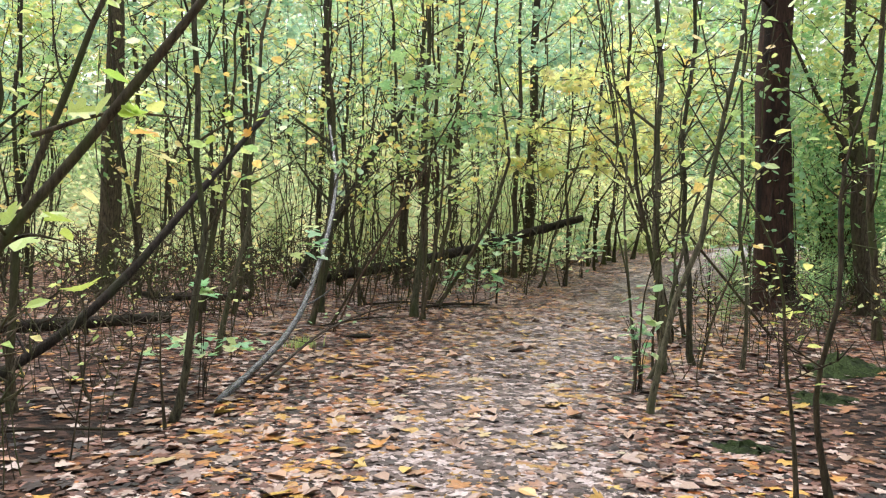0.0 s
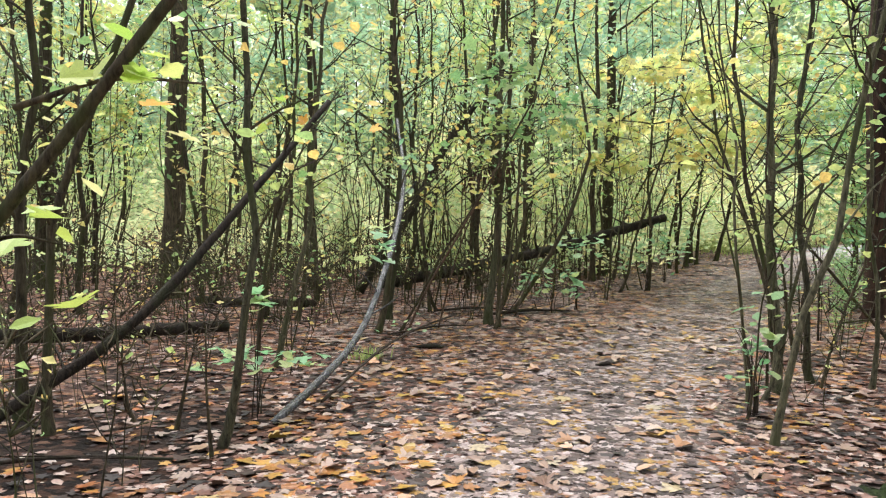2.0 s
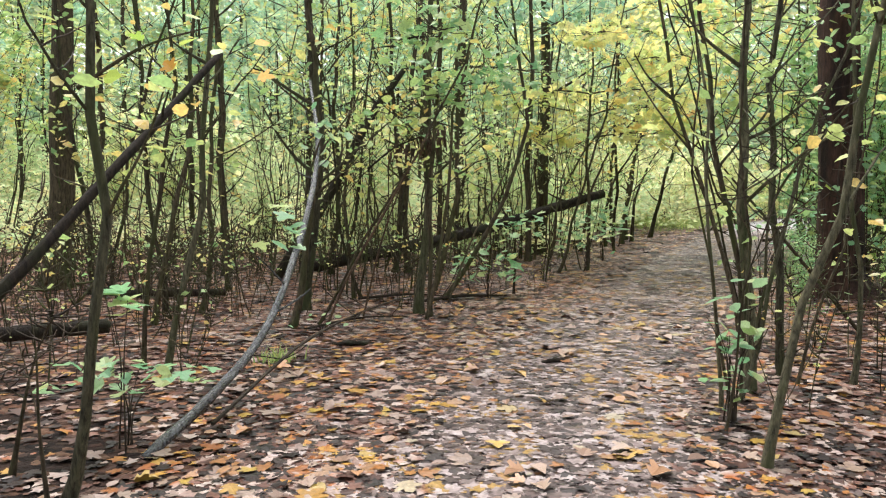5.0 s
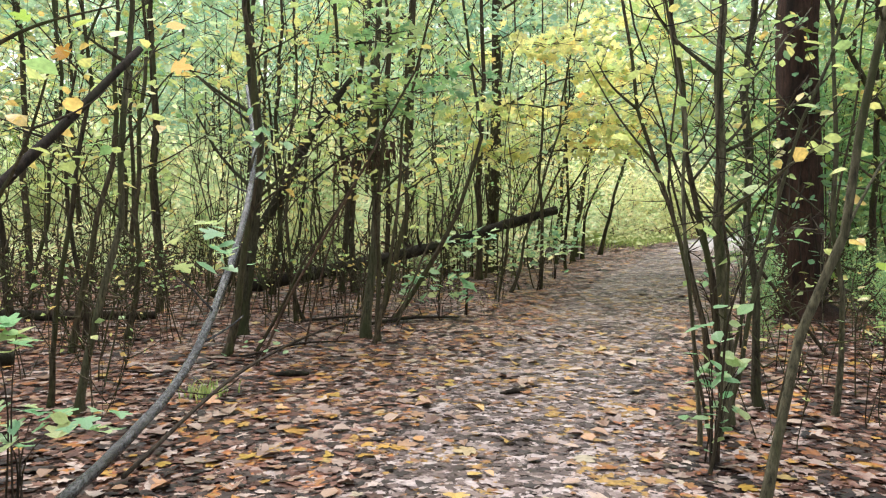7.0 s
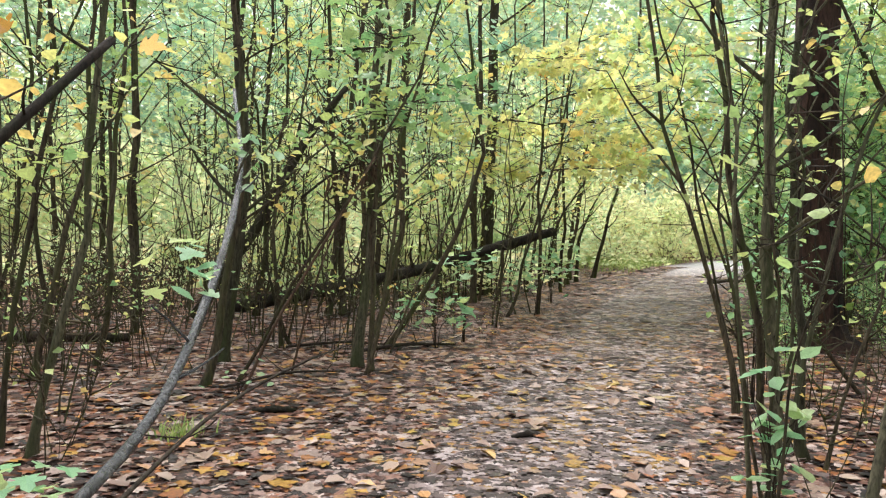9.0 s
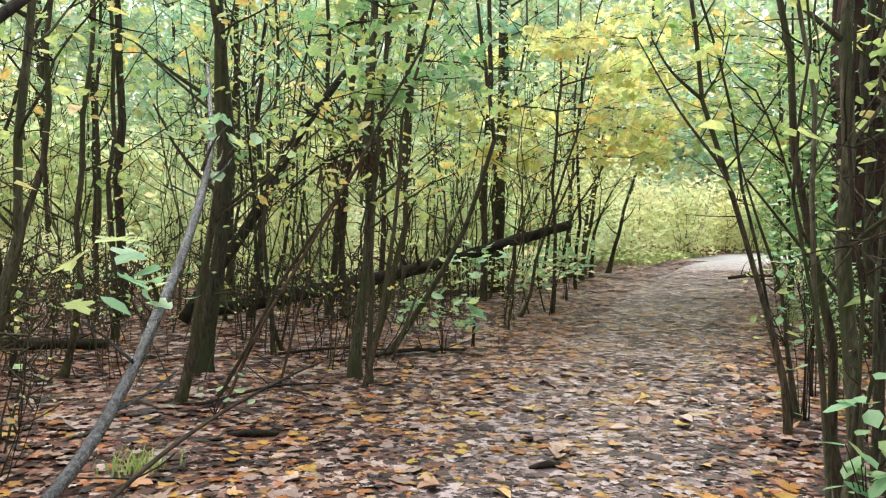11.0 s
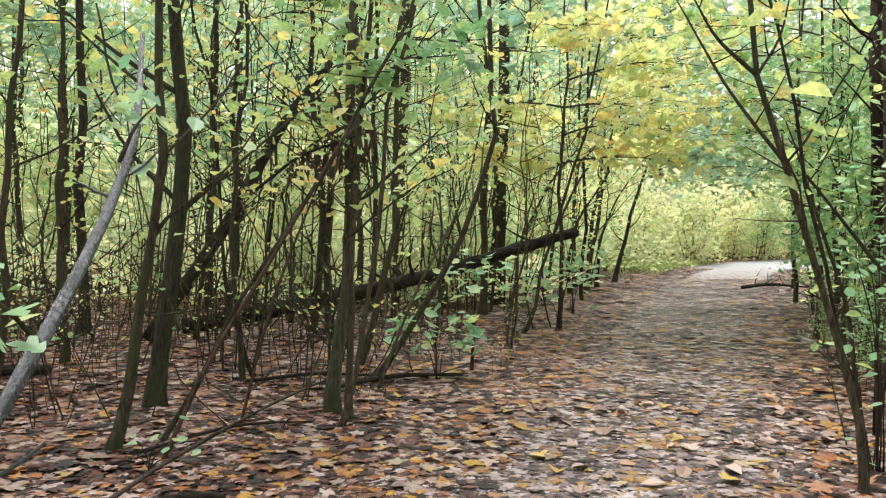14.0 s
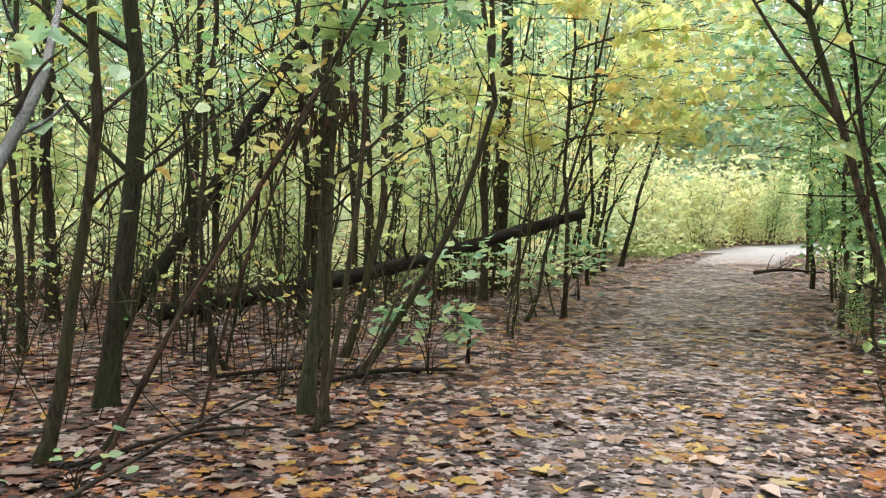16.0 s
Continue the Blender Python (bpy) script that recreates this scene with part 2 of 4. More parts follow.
def leaves(points, size, rng, shape=OVAL, flat=0.6, curl=0.25, vary=0.35):
    """Many single leaves, folded along the midrib. flat: 1 lies level, 0 any way up."""
    c = np.asarray(points, float)
    n = len(c)
    up = np.stack([rng.normal(0, 1 - flat, n), rng.normal(0, 1 - flat, n), np.ones(n) * (0.15 + flat)], -1)
    up /= np.linalg.norm(up, axis=1)[:, None]
    a = rng.uniform(0, 2 * np.pi, n)
    way = np.stack([np.cos(a), np.sin(a), np.zeros(n)], -1)
    way -= up * np.sum(way * up, 1)[:, None]
    way /= np.linalg.norm(way, axis=1)[:, None]
    side = np.cross(up, way)
    s = size * np.clip(rng.normal(1, vary, n), 0.4, 1.9)
    cu = rng.normal(curl, 0.25 if flat < 0.9 else 0.06, n)
    half = len(shape)
    cols = []
    for (along, across), sign in [(q, 1) for q in shape] + [(q, -1) for q in shape[1:-1]]:
        lift = across * cu - 0.5 * cu * (along - 0.5) ** 2
        cols.append(c + (way * (along - 0.5) + side * (across * sign * 0.95)) * s[:, None] + up * (lift * s)[:, None])
    verts = np.stack(cols, 1).reshape(-1, 3)
    k = 2 * half - 2
    base = np.arange(n)[:, None] * k
    f1 = base + np.array([list(range(half))])
    f2 = base + np.array([[0, half - 1] + list(range(k - 1, half - 1, -1))])
    return verts, np.vstack([f1[:, ::-1], f2[:, ::-1]]).tolist()


def trunk_line(x, y, a, b, h, seed, lean_y=0.0, wob=0.03, n=14):
    """The line of a stem: it leans by a, bows by b, and straightens above 3 m."""
    rng = np.random.default_rng(seed)
    z = np.concatenate([[-0.08, 0.0, 0.12], np.linspace(0.4, h, n)])
    low = np.minimum(z, 3.0)
    dx = a * low + b * low**2 + np.maximum(z - 3, 0) * np.clip(a + 6 * b, -0.35, 0.35) * 0.7
    ph = rng.uniform(0, 6.28, 4)
    env = np.minimum(z.clip(0), 1.0) * wob
    wx = env * (np.sin(z * 2.1 + ph[0]) - np.sin(ph[0]) + 0.5 * np.sin(z * 5.3 + ph[1]))
    wy = env * (np.sin(z * 1.8 + ph[2]) + 0.5 * np.sin(z * 4.7 + ph[3]))
    foot = rng.normal(0, 0.05) * np.exp(-z.clip(0) / 0.22)
    return np.stack([x + dx + wx + foot, y + lean_y * z.clip(0) + wy, z], -1)


def limb_line(start, way, length, rng, n=7, rise=0.25):
    p = [np.array(start, float)]
    d = np.array(way, float)
    d /= np.linalg.norm(d)
    for _ in range(n):
        d = d + rng.normal(0, 0.10, 3) + np.array((0, 0, rise / n))
        d /= np.linalg.norm(d)
        p.append(p[-1] + d * length / n)
    return np.array(p)


def tree(name, x, y, r, a=0.0, b=0.0, h=7.0, bark_mat=None, label="", category="sapling", limbs=5, leaf=60, low=1.6, size=0.09, leaf_mat=None, lean_y=0.0, group="", seed=0, flare=1.45, sides=9, twigs=12, wob=0.03, limb_len=1.3, forks=()):
    """A stem with limbs, fine twigs and a loose crown of single leaves."""
    rng = np.random.default_rng(seed + 17)
    gz = float(ground_z(x, y))
    root = new(name)
    root.location = (x, y, gz)
    tagged(root, label, category, group)
    line = trunk_line(0, 0, a, b, h, seed, lean_y, wob)
    t = np.clip(line[:, 2] / h, 0, 1)
    rad = r * (1 - 0.8 * t**0.9)
    rad[:3] *= np.array((flare * 1.08, flare, 1 + (flare - 1) * 0.4))
    mesh_object("trunk", *tube(line, rad, sides, seed), bark_mat or BARK_DARK, root)
    per = leaf // max(limbs, 1)
    for i in range(limbs):
        z = low + (h - low) * ((i + rng.uniform(0, 0.8)) / max(limbs, 1)) ** 1.15
        k = int(np.clip(np.searchsorted(line[:, 2], z), 1, len(line) - 1))
        an = rng.uniform(0, 6.28)
        le = limb_len * rng.uniform(0.6, 1.25) * (1.1 - 0.5 * z / h)
        ll = limb_line(line[k], (math.cos(an), math.sin(an), rng.uniform(0.4, 1.3)), le, rng)
        add_limb(root, ll, min(0.42 * rad[k], 0.03), bark_mat, rng, max(2, twigs // max(limbs, 1)), per, size, leaf_mat)
    for z, dx, dy, dz, fr in forks:
        k = int(np.clip(np.searchsorted(line[:, 2], z), 1, len(line) - 1))
        w = (z - line[k - 1, 2]) / (line[k, 2] - line[k - 1, 2])
        start = line[k - 1] * (1 - w) + line[k] * w
        far = start + np.array((dx, dy, dz))
        mid = (start + far) / 2 + np.array((rng.normal(0, 0.03), 0, rng.normal(0, 0.03) - 0.04 * np.hypot(dx, dz)))
        add_limb(root, spline([start, mid, far], 9), fr, bark_mat, rng, 3, per, size, leaf_mat)
    return root


def add_limb(root, ll, r0, bark_mat, rng, twigs, leaf, size, leaf_mat):
    """One limb with its fine twigs and leaves."""
    limb = mesh_object("limb", *tube(ll, np.linspace(r0, max(0.004, 0.3 * r0), len(ll)), 6, len(ll)), bark_mat or BARK_DARK, root)
    le = float(np.linalg.norm(ll[-1] - ll[0]))
    pieces, spots = [], list(ll[3:])
    for q in range(twigs):
        m = rng.integers(2, len(ll))
        tl = limb_line(ll[m], (rng.normal(), rng.normal(), rng.uniform(-0.1, 0.7)), le * rng.uniform(0.25, 0.55), rng, 4)
        pieces.append(tube(tl, np.linspace(0.006, 0.002, len(tl)), 3, q))
        spots += list(tl[1:])
    tagged(mesh_object("twig_spray", *join(pieces), TWIG, limb), kind="stuff")
    if leaf:
        c = np.array(spots)[rng.integers(0, len(spots), leaf)] + rng.normal(0, 0.11, (leaf, 3))
        tagged(mesh_object("foliage", *leaves(c, size, rng), leaf_mat or LEAF, limb), kind="stuff")


# ---- ground ----
def build_ground():
    near_x, near_y = np.arange(-14, 22.01, 0.25), np.arange(-4, 42.01, 0.25)
    far = np.array((1, 3, 7, 15, 35, 90, 250, 700))
    gx = np.concatenate([near_x[0] - far[::-1], near_x, near_x[-1] + far])
    gy = np.concatenate([near_y[0] - far[::-1], near_y, near_y[-1] + far])
    X, Y = np.meshgrid(gx, gy, indexing="ij")
    verts = np.stack([X, Y, ground_z(X, Y)], -1).reshape(-1, 3)
    i, j = np.meshgrid(np.arange(len(gx) - 1), np.arange(len(gy) - 1), indexing="ij")
    w = len(gy)
    faces = np.stack([i * w + j, (i + 1) * w + j, (i + 1) * w + j + 1, i * w + j + 1], -1).reshape(-1, 4)
    m, n, l, b = material("leaf_mould_soil", 0.95)
    b.inputs["Specular IOR Level"].default_value = 0.15
    tc = n.new("ShaderNodeTexCoord")
    fine, big = n.new("ShaderNodeTexNoise"), n.new("ShaderNodeTexNoise")
    fine.inputs["Scale"].default_value, fine.inputs["Detail"].default_value = 22, 8
    big.inputs["Scale"].default_value, big.inputs["Detail"].default_value = 1.2, 4
    for t in (fine, big):
        l.new(tc.outputs["Object"], t.inputs["Vector"])
    r1 = ramp(n, [(0.2, (0.012, 0.006, 0.005)), (0.42, (0.055, 0.025, 0.017)), (0.58, (0.15, 0.07, 0.045)), (0.68, (0.3, 0.21, 0.175)), (0.76, (0.24, 0.085, 0.03)), (0.82, (0.34, 0.24, 0.17))])
    # dark soil under thin litter, darkened further for the shade there
    r0 = ramp(n, [(0.3, (0.006, 0.004, 0.003)), (0.55, (0.016, 0.009, 0.006)), (0.75, (0.05, 0.023, 0.014)), (0.85, (0.13, 0.075, 0.05))])
    r2 = ramp(n, [(0.22, (0.03, 0.021, 0.018)), (0.42, (0.09, 0.064, 0.056)), (0.58, (0.19, 0.145, 0.13)), (0.7, (0.36, 0.29, 0.265)), (0.8, (0.3, 0.2, 0.14))])
    bend = n.new("ShaderNodeVectorMath")
    bend.operation = "MULTIPLY_ADD"
    bend.inputs[1].default_value = (0.06, 0.06, 0.06)
    l.new(fine.outputs["Color"], bend.inputs[0])
    l.new(tc.outputs["Object"], bend.inputs[2])
    cell = n.new("ShaderNodeTexVoronoi")
    cell.inputs["Scale"].default_value = 15
    l.new(bend.outputs[0], cell.inputs["Vector"])
    sep = n.new("ShaderNodeSeparateColor")
    l.new(cell.outputs["Color"], sep.inputs[0])
    blend = n.new("ShaderNodeMix")
    blend.inputs["Factor"].default_value = 0.3
    l.new(sep.outputs[0], blend.inputs["A"])
    l.new(fine.outputs["Fac"], blend.inputs["B"])
    l.new(blend.outputs["Result"], r1.inputs[0])
    l.new(blend.outputs["Result"], r0.inputs[0])
    thin = n.new("ShaderNodeAttribute")
    thin.attribute_name = "thin_shaded_litter"
    side = n.new("ShaderNodeMix")
    side.data_type = "RGBA"
    l.new(thin.outputs["Fac"], side.inputs["Factor"])
    l.new(r1.outputs[0], side.inputs["A"])
    l.new(r0.outputs[0], side.inputs["B"])
    l.new(blend.outputs["Result"], r2.inputs[0])
    at = n.new("ShaderNodeAttribute")
    at.attribute_name = "trodden"
    mul = n.new("ShaderNodeMath")
    mul.operation = "ADD"
    l.new(at.outputs["Fac"], mul.inputs[0])
    sh = n.new("ShaderNodeMapRange")
    sh.inputs["To Min"].default_value, sh.inputs["To Max"].default_value = -0.4, 0.4
    l.new(big.outputs["Fac"], sh.inputs["Value"])
    l.new(sh.outputs[0], mul.inputs[1])
    mul.use_clamp = True
    mix = n.new("ShaderNodeMix")
    mix.data_type = "RGBA"
    l.new(mul.outputs[0], mix.inputs["Factor"])
    l.new(side.outputs["Result"], mix.inputs["A"])
    l.new(r2.outputs[0], mix.inputs["B"])
    l.new(mix.outputs["Result"], b.inputs["Base Color"])
    bm = n.new("ShaderNodeBump")
    bm.inputs["Strength"].default_value, bm.inputs["Distance"].default_value = 0.8, 0.03
    l.new(fine.outputs["Fac"], bm.inputs["Height"])
    l.new(bm.outputs[0], b.inputs["Normal"])
    gr = n.new("ShaderNodeAttribute")
    gr.attribute_name = "gravel"
    r3 = ramp(n, [(0.3, (0.25, 0.245, 0.245)), (0.7, (0.46, 0.455, 0.455))])
    l.new(fine.outputs["Fac"], r3.inputs[0])
    mix2 = n.new("ShaderNodeMix")
    mix2.data_type = "RGBA"
    l.new(gr.outputs["Fac"], mix2.inputs["Factor"])
    l.new(mix.outputs["Result"], mix2.inputs["A"])
    l.new(r3.outputs[0], mix2.inputs["B"])
    l.new(mix2.outputs["Result"], b.inputs["Base Color"])
    ob = mesh_object("ground", verts, faces, m)
    worn = np.clip(0.5 - off_path(X, Y).reshape(-1) / 0.9, 0, 1)
    attr = ob.data.attributes.new("trodden", "FLOAT", "POINT")
    attr.data.foreach_set("value", worn)
    spare = ob.data.attributes.new("thin_shaded_litter", "FLOAT", "POINT")
    spare.data.foreach_set("value", thin_and_shaded(X, Y).reshape(-1))
    gravel = ob.data.attributes.new("gravel", "FLOAT", "POINT")
    gravel.data.foreach_set("value", worn * np.clip((Y.reshape(-1) - 26) / 8, 0, 1))
    return tagged(ob, "forest floor of dark leaf mould with a trodden footpath", "ground", kind="structure")


GROUND = build_ground()


def litter(name, label, count, mat, on_path, size, seed, shape, lift, flat, heap, curl=-0.04, reach=30):
    """Fallen leaves, thickest near the start of the walk, on the path or to both sides of it."""
    rng = np.random.default_rng(seed)
    y = 2.0 + reach * rng.uniform(0, 1, count) ** 1.3
    y = np.where(rng.uniform(0, 1, count) < 0.1, rng.uniform(-5, 3, count), y)
    w = np.interp(y, PATH_Y, PATH_W) * 1.16
    if on_path:
        x = path_x(y) + w * np.clip(rng.uniform(-1.0, 1.0, count) + rng.normal(0, 0.28, count), -1.7, 1.7)
        y = np.minimum(y, 28 - rng.uniform(0, 2, count))
    else:
        out = w * rng.uniform(0.55, 1.0, count) + rng.exponential(3.2, count) * rng.uniform(0.2, 1.3, count)
        x = path_x(y) + out * np.where(rng.uniform(0, 1, count) < 0.62, -1, 1)
    # the ground to both sides of the start is barer, its dark soil also standing in for shade
    bare = rng.uniform(0, 1, count) < 0.84 * thin_and_shaded(x, y)
    x, y = x[~bare], y[~bare]
    z = ground_z(x, y) + lift + rng.uniform(0, heap, len(x))
    grow = size * (1 + np.clip((y - 9) / 20, 0, 0.8))
    ob = mesh_object(name, *leaves(np.stack([x, y, z], -1), grow, rng, shape, flat, curl), mat, GROUND, label, smooth=False)
    return tagged(ob, kind="stuff")


litter("path_litter", "pale trodden leaf scraps covering the path", 76000, LITTER_PATH, True, 0.058, 1, OVAL, 0.003, 0.965, 0.006)
litter("path_litter", "pale trodden maple leaves scattered on the path", 24000, LITTER_PATH, True, 0.08, 2, LOBED, 0.006, 0.955, 0.008)
litter("leaf_litter", "brown and orange maple leaves beside the path", 66000, LITTER, False, 0.078, 3, LOBED, 0.008, 0.93, 0.012)
litter("leaf_litter", "small brown leaves beside the path", 60000, LITTER, False, 0.06, 4, OVAL, 0.006, 0.94, 0.01)
litter("leaf_litter", "large pale and orange maple leaves along the path's edge", 2600, LITTER_PALE, False, 0.09, 6, MAPLE, 0.016, 0.9, 0.012, -0.06, 14)
litter("path_litter", "large pale and orange maple leaves on the path", 420, LITTER_PALE, True, 0.085, 7, MAPLE, 0.014, 0.93, 0.01, -0.06, 14)

# ---- the stems beside the path, nearest first ----
THIN = "slender dark-barked sapling growing from the leaf litter"
GREEN = "greenish grey young hardwood stem growing beside the path"


tree("sapling", -1.79, 5.55, 0.029, 0.031, -0.0059, bark_mat=BARK_GREEN, seed=17, h=6.5, label=GREEN, leaf=120, low=0.9, limbs=9, twigs=27, wob=0.045, limb_len=1.0)
tree("sapling", -3.44, 5.94, 0.042, 0.095, -0.0227, bark_mat=BARK_DARK, seed=24, h=6.5, label=THIN, leaf=120, low=0.9, limbs=9, twigs=27, wob=0.045, limb_len=1.0, forks=((2.01, 0.49, 0.27, 0.66, 0.013),))
tree("sapling", -2.31, 8.06, 0.029, 0.223, -0.0239, bark_mat=BARK_GREEN, seed=31, h=6.5, label=GREEN, leaf=120, low=0.9, limbs=9, twigs=27, wob=0.045, limb_len=1.0, forks=((2.42, -0.31, -0.08, 0.21, 0.015),))
tree("sapling", -2.54, 8.21, 0.020, 0.166, -0.0231, bark_mat=BARK_DARK, seed=38, h=6.5, label=THIN, leaf=120, low=0.9, limbs=9, twigs=27, wob=0.045, limb_len=1.0)
tree("sapling", -3.20, 10.36, 0.033, 0.197, -0.0140, bark_mat=BARK_DARK, seed=45, h=6.5, label=THIN, leaf=190, low=0.9, limbs=9, twigs=27, wob=0.045, limb_len=1.0)
tree("sapling", -1.78, 11.28, 0.070, 0.170, -0.0410, bark_mat=BARK_GREEN, seed=52, h=8, label=GREEN, leaf=230, low=0.9, limbs=9, twigs=27, wob=0.03, limb_len=1.0, forks=((1.50, 1.12, -0.17, 0.95, 0.019), (2.41, -0.87, -0.17, 0.62, 0.025),))
tree("sapling", -1.61, 10.01, 0.038, 0.161, -0.0349, bark_mat=BARK_DARK, seed=59, h=6.5, label=THIN, leaf=120, low=0.9, limbs=9, twigs=27, wob=0.045, limb_len=1.0, forks=((2.15, -0.63, -0.20, 0.56, 0.014),))
SPRAY_STEM = tree("sapling", -0.43, 11.13, 0.053, 0.125, -0.0240, bark_mat=BARK_GREEN, seed=66, h=8, label=GREEN, leaf=230, low=0.9, limbs=9, twigs=27, wob=0.03, limb_len=1.0, forks=((2.21, -0.49, 0.11, -0.33, 0.013), (2.21, -0.24, 0.11, -0.24, 0.011),))
tree("sapling", -0.09, 12.24, 0.032, 0.807, -0.1592, bark_mat=BARK_DARK, seed=73, h=6.5, label=THIN, leaf=190, low=0.9, limbs=9, twigs=27, wob=0.045, limb_len=1.0)
tree("sapling", -0.87, 15.38, 0.051, 0.026, -0.0182, bark_mat=BARK_DARK, seed=80, h=8, label=THIN, leaf=230, low=0.9, limbs=9, twigs=27, wob=0.03, limb_len=1.0)
tree("sapling", -0.67, 15.50, 0.059, -0.124, 0.0439, bark_mat=BARK_DARK, seed=87, h=8, label=THIN, leaf=230, low=0.9, limbs=9, twigs=27, wob=0.03, limb_len=1.0)
tree("sapling", -1.30, 12.40, 0.026, -0.029, 0.0130, bark_mat=BARK_DARK, seed=94, h=6.5, label=THIN, leaf=190, low=0.9, limbs=9, twigs=27, wob=0.045, limb_len=1.0)
tree("forest_tree", 2.09, 19.86, 0.140, 0.041, -0.0059, bark_mat=BARK_DARK, seed=101, h=14, label="straight dark trunk beside the fallen log", category="tree", leaf=500, size=0.14, low=4.2, limbs=9, twigs=18, limb_len=2.6, sides=14, wob=0.02, flare=1.5, forks=((3.53, 1.36, -0.16, 0.88, 0.036),))
tree("forest_tree", 0.22, 21.00, 0.123, 0.027, 0.0002, bark_mat=BARK_DARK, seed=108, h=14, label="straight dark trunk behind the fallen log", category="tree", leaf=500, size=0.14, low=4.2, limbs=9, twigs=18, limb_len=2.6, sides=14, wob=0.02, flare=1.5)
tree("sapling", -0.18, 18.00, 0.055, -0.022, 0.0029, bark_mat=BARK_DARK, seed=115, h=8, label=THIN, leaf=230, low=0.9, limbs=9, twigs=27, wob=0.03, limb_len=1.0)
tree("sapling", 6.32, 26.28, 0.067, 0.055, 0.0660, bark_mat=BARK_DARK, seed=122, h=5, label=THIN, leaf=230, low=0.9, limbs=9, twigs=27, wob=0.03, limb_len=1.0)
tree("sapling", 5.20, 25.00, 0.063, 0.049, 0.0172, bark_mat=BARK_DARK, seed=129, h=5, label=THIN, leaf=230, low=0.9, limbs=9, twigs=27, wob=0.03, limb_len=1.0)
tree("sapling", 4.60, 24.00, 0.053, -0.021, 0.0108, bark_mat=BARK_DARK, seed=136, h=8, label=THIN, leaf=230, low=0.9, limbs=9, twigs=27, wob=0.03, limb_len=1.0)
tree("sapling", 1.99, 15.74, 0.026, 0.246, 0.0023, bark_mat=BARK_DARK, seed=143, h=6.5, label=THIN, leaf=190, low=0.9, limbs=9, twigs=27, wob=0.045, limb_len=1.0)
tree("sapling", 2.78, 9.24, 0.014, -0.262, -0.004, bark_mat=BARK_DARK, seed=151, h=6.0, label=THIN, leaf=40, low=1.4, limbs=5, twigs=18, wob=0.045, limb_len=0.8)
tree("sapling", 2.69, 9.17, 0.023, -0.280, -0.0011, bark_mat=BARK_DARK, seed=150, h=6.5, label=THIN, leaf=60, low=0.9, limbs=7, twigs=27, wob=0.045, limb_len=1.0, forks=((2.28, -0.36, 0.01, 0.41, 0.014), (2.28, 0.18, 0.01, 0.45, 0.009), (1.81, -0.63, 0.01, 0.87, 0.012),))
tree("sapling", 2.13, 7.54, 0.042, -0.019, -0.0066, bark_mat=BARK_GREEN, seed=157, h=6.5, label=GREEN, leaf=60, low=0.9, limbs=7, twigs=27, wob=0.045, limb_len=1.0, forks=((2.31, -0.49, 0.04, 0.50, 0.016), (1.83, 0.29, 0.04, 0.43, 0.012),))
tree("sapling", 2.17, 7.74, 0.025, -0.131, -0.0010, bark_mat=BARK_DARK, seed=164, h=6.5, label=THIN, leaf=60, low=0.9, limbs=7, twigs=27, wob=0.045, limb_len=1.0, forks=((1.63, 0.40, 0.27, 0.49, 0.011),))
tree("sapling", 2.46, 7.95, 0.032, -0.004, -0.0014, bark_mat=BARK_GREEN, seed=171, h=6.5, label=GREEN, leaf=60, low=0.9, limbs=7, twigs=27, wob=0.045, limb_len=1.0, forks=((2.24, 0.28, 0.13, 0.54, 0.013),))
tree("sapling", 1.56, 5.94, 0.025, 0.189, 0.0064, bark_mat=BARK_GREEN, seed=178, h=6.5, label=GREEN, leaf=60, low=0.9, limbs=7, twigs=27, wob=0.045, limb_len=1.0)
tree("sapling", 2.97, 7.65, 0.021, -0.014, -0.0096, bark_mat=BARK_GREEN, seed=185, h=6.5, label=GREEN, leaf=60, low=0.9, limbs=7, twigs=27, wob=0.045, limb_len=1.0)
tree("forest_tree", 5.17, 12.40, 0.319, -0.041, 0.0017, bark_mat=BARK_PINE, seed=192, h=14, label="thick red-brown tree trunk with ivy beside the path", category="tree", leaf=500, size=0.14, low=4.2, limbs=9, twigs=18, limb_len=2.6, sides=14, wob=0.02, flare=1.5)
tree("forest_tree", 5.95, 14.00, 0.193, -0.030, -0.0038, bark_mat=BARK_PINE, seed=199, h=14, label="dark red-brown trunk standing behind the thicker one", category="tree", leaf=500, size=0.14, low=4.2, limbs=9, twigs=18, limb_len=2.6, sides=14, wob=0.02, flare=1.5)
tree("forest_tree", -5.77, 13.50, 0.186, 0.085, -0.0103, bark_mat=BARK_DARK, seed=206, h=14, label="thick dark trunk among thin stems", category="tree", leaf=500, size=0.14, low=4.2, limbs=9, twigs=18, limb_len=2.6, sides=14, wob=0.02, flare=1.5)
tree("forest_tree", -8.91, 15.00, 0.149, 0.061, -0.0064, bark_mat=BARK_DARK, seed=213, h=14, label="dark trunk behind the thicket", category="tree", leaf=500, size=0.14, low=4.2, limbs=9, twigs=18, limb_len=2.6, sides=14, wob=0.02, flare=1.5)
tree("sapling", -6.20, 11.42, 0.044, 0.045, -0.0058, bark_mat=BARK_DARK, seed=220, h=6.5, label=THIN, leaf=190, low=0.9, limbs=9, twigs=27, wob=0.045, limb_len=1.0)
tree("sapling", -6.70, 10.82, 0.042, 0.125, -0.0320, bark_mat=BARK_DARK, seed=227, h=6.5, label=THIN, leaf=190, low=0.9, limbs=9, twigs=27, wob=0.045, limb_len=1.0)
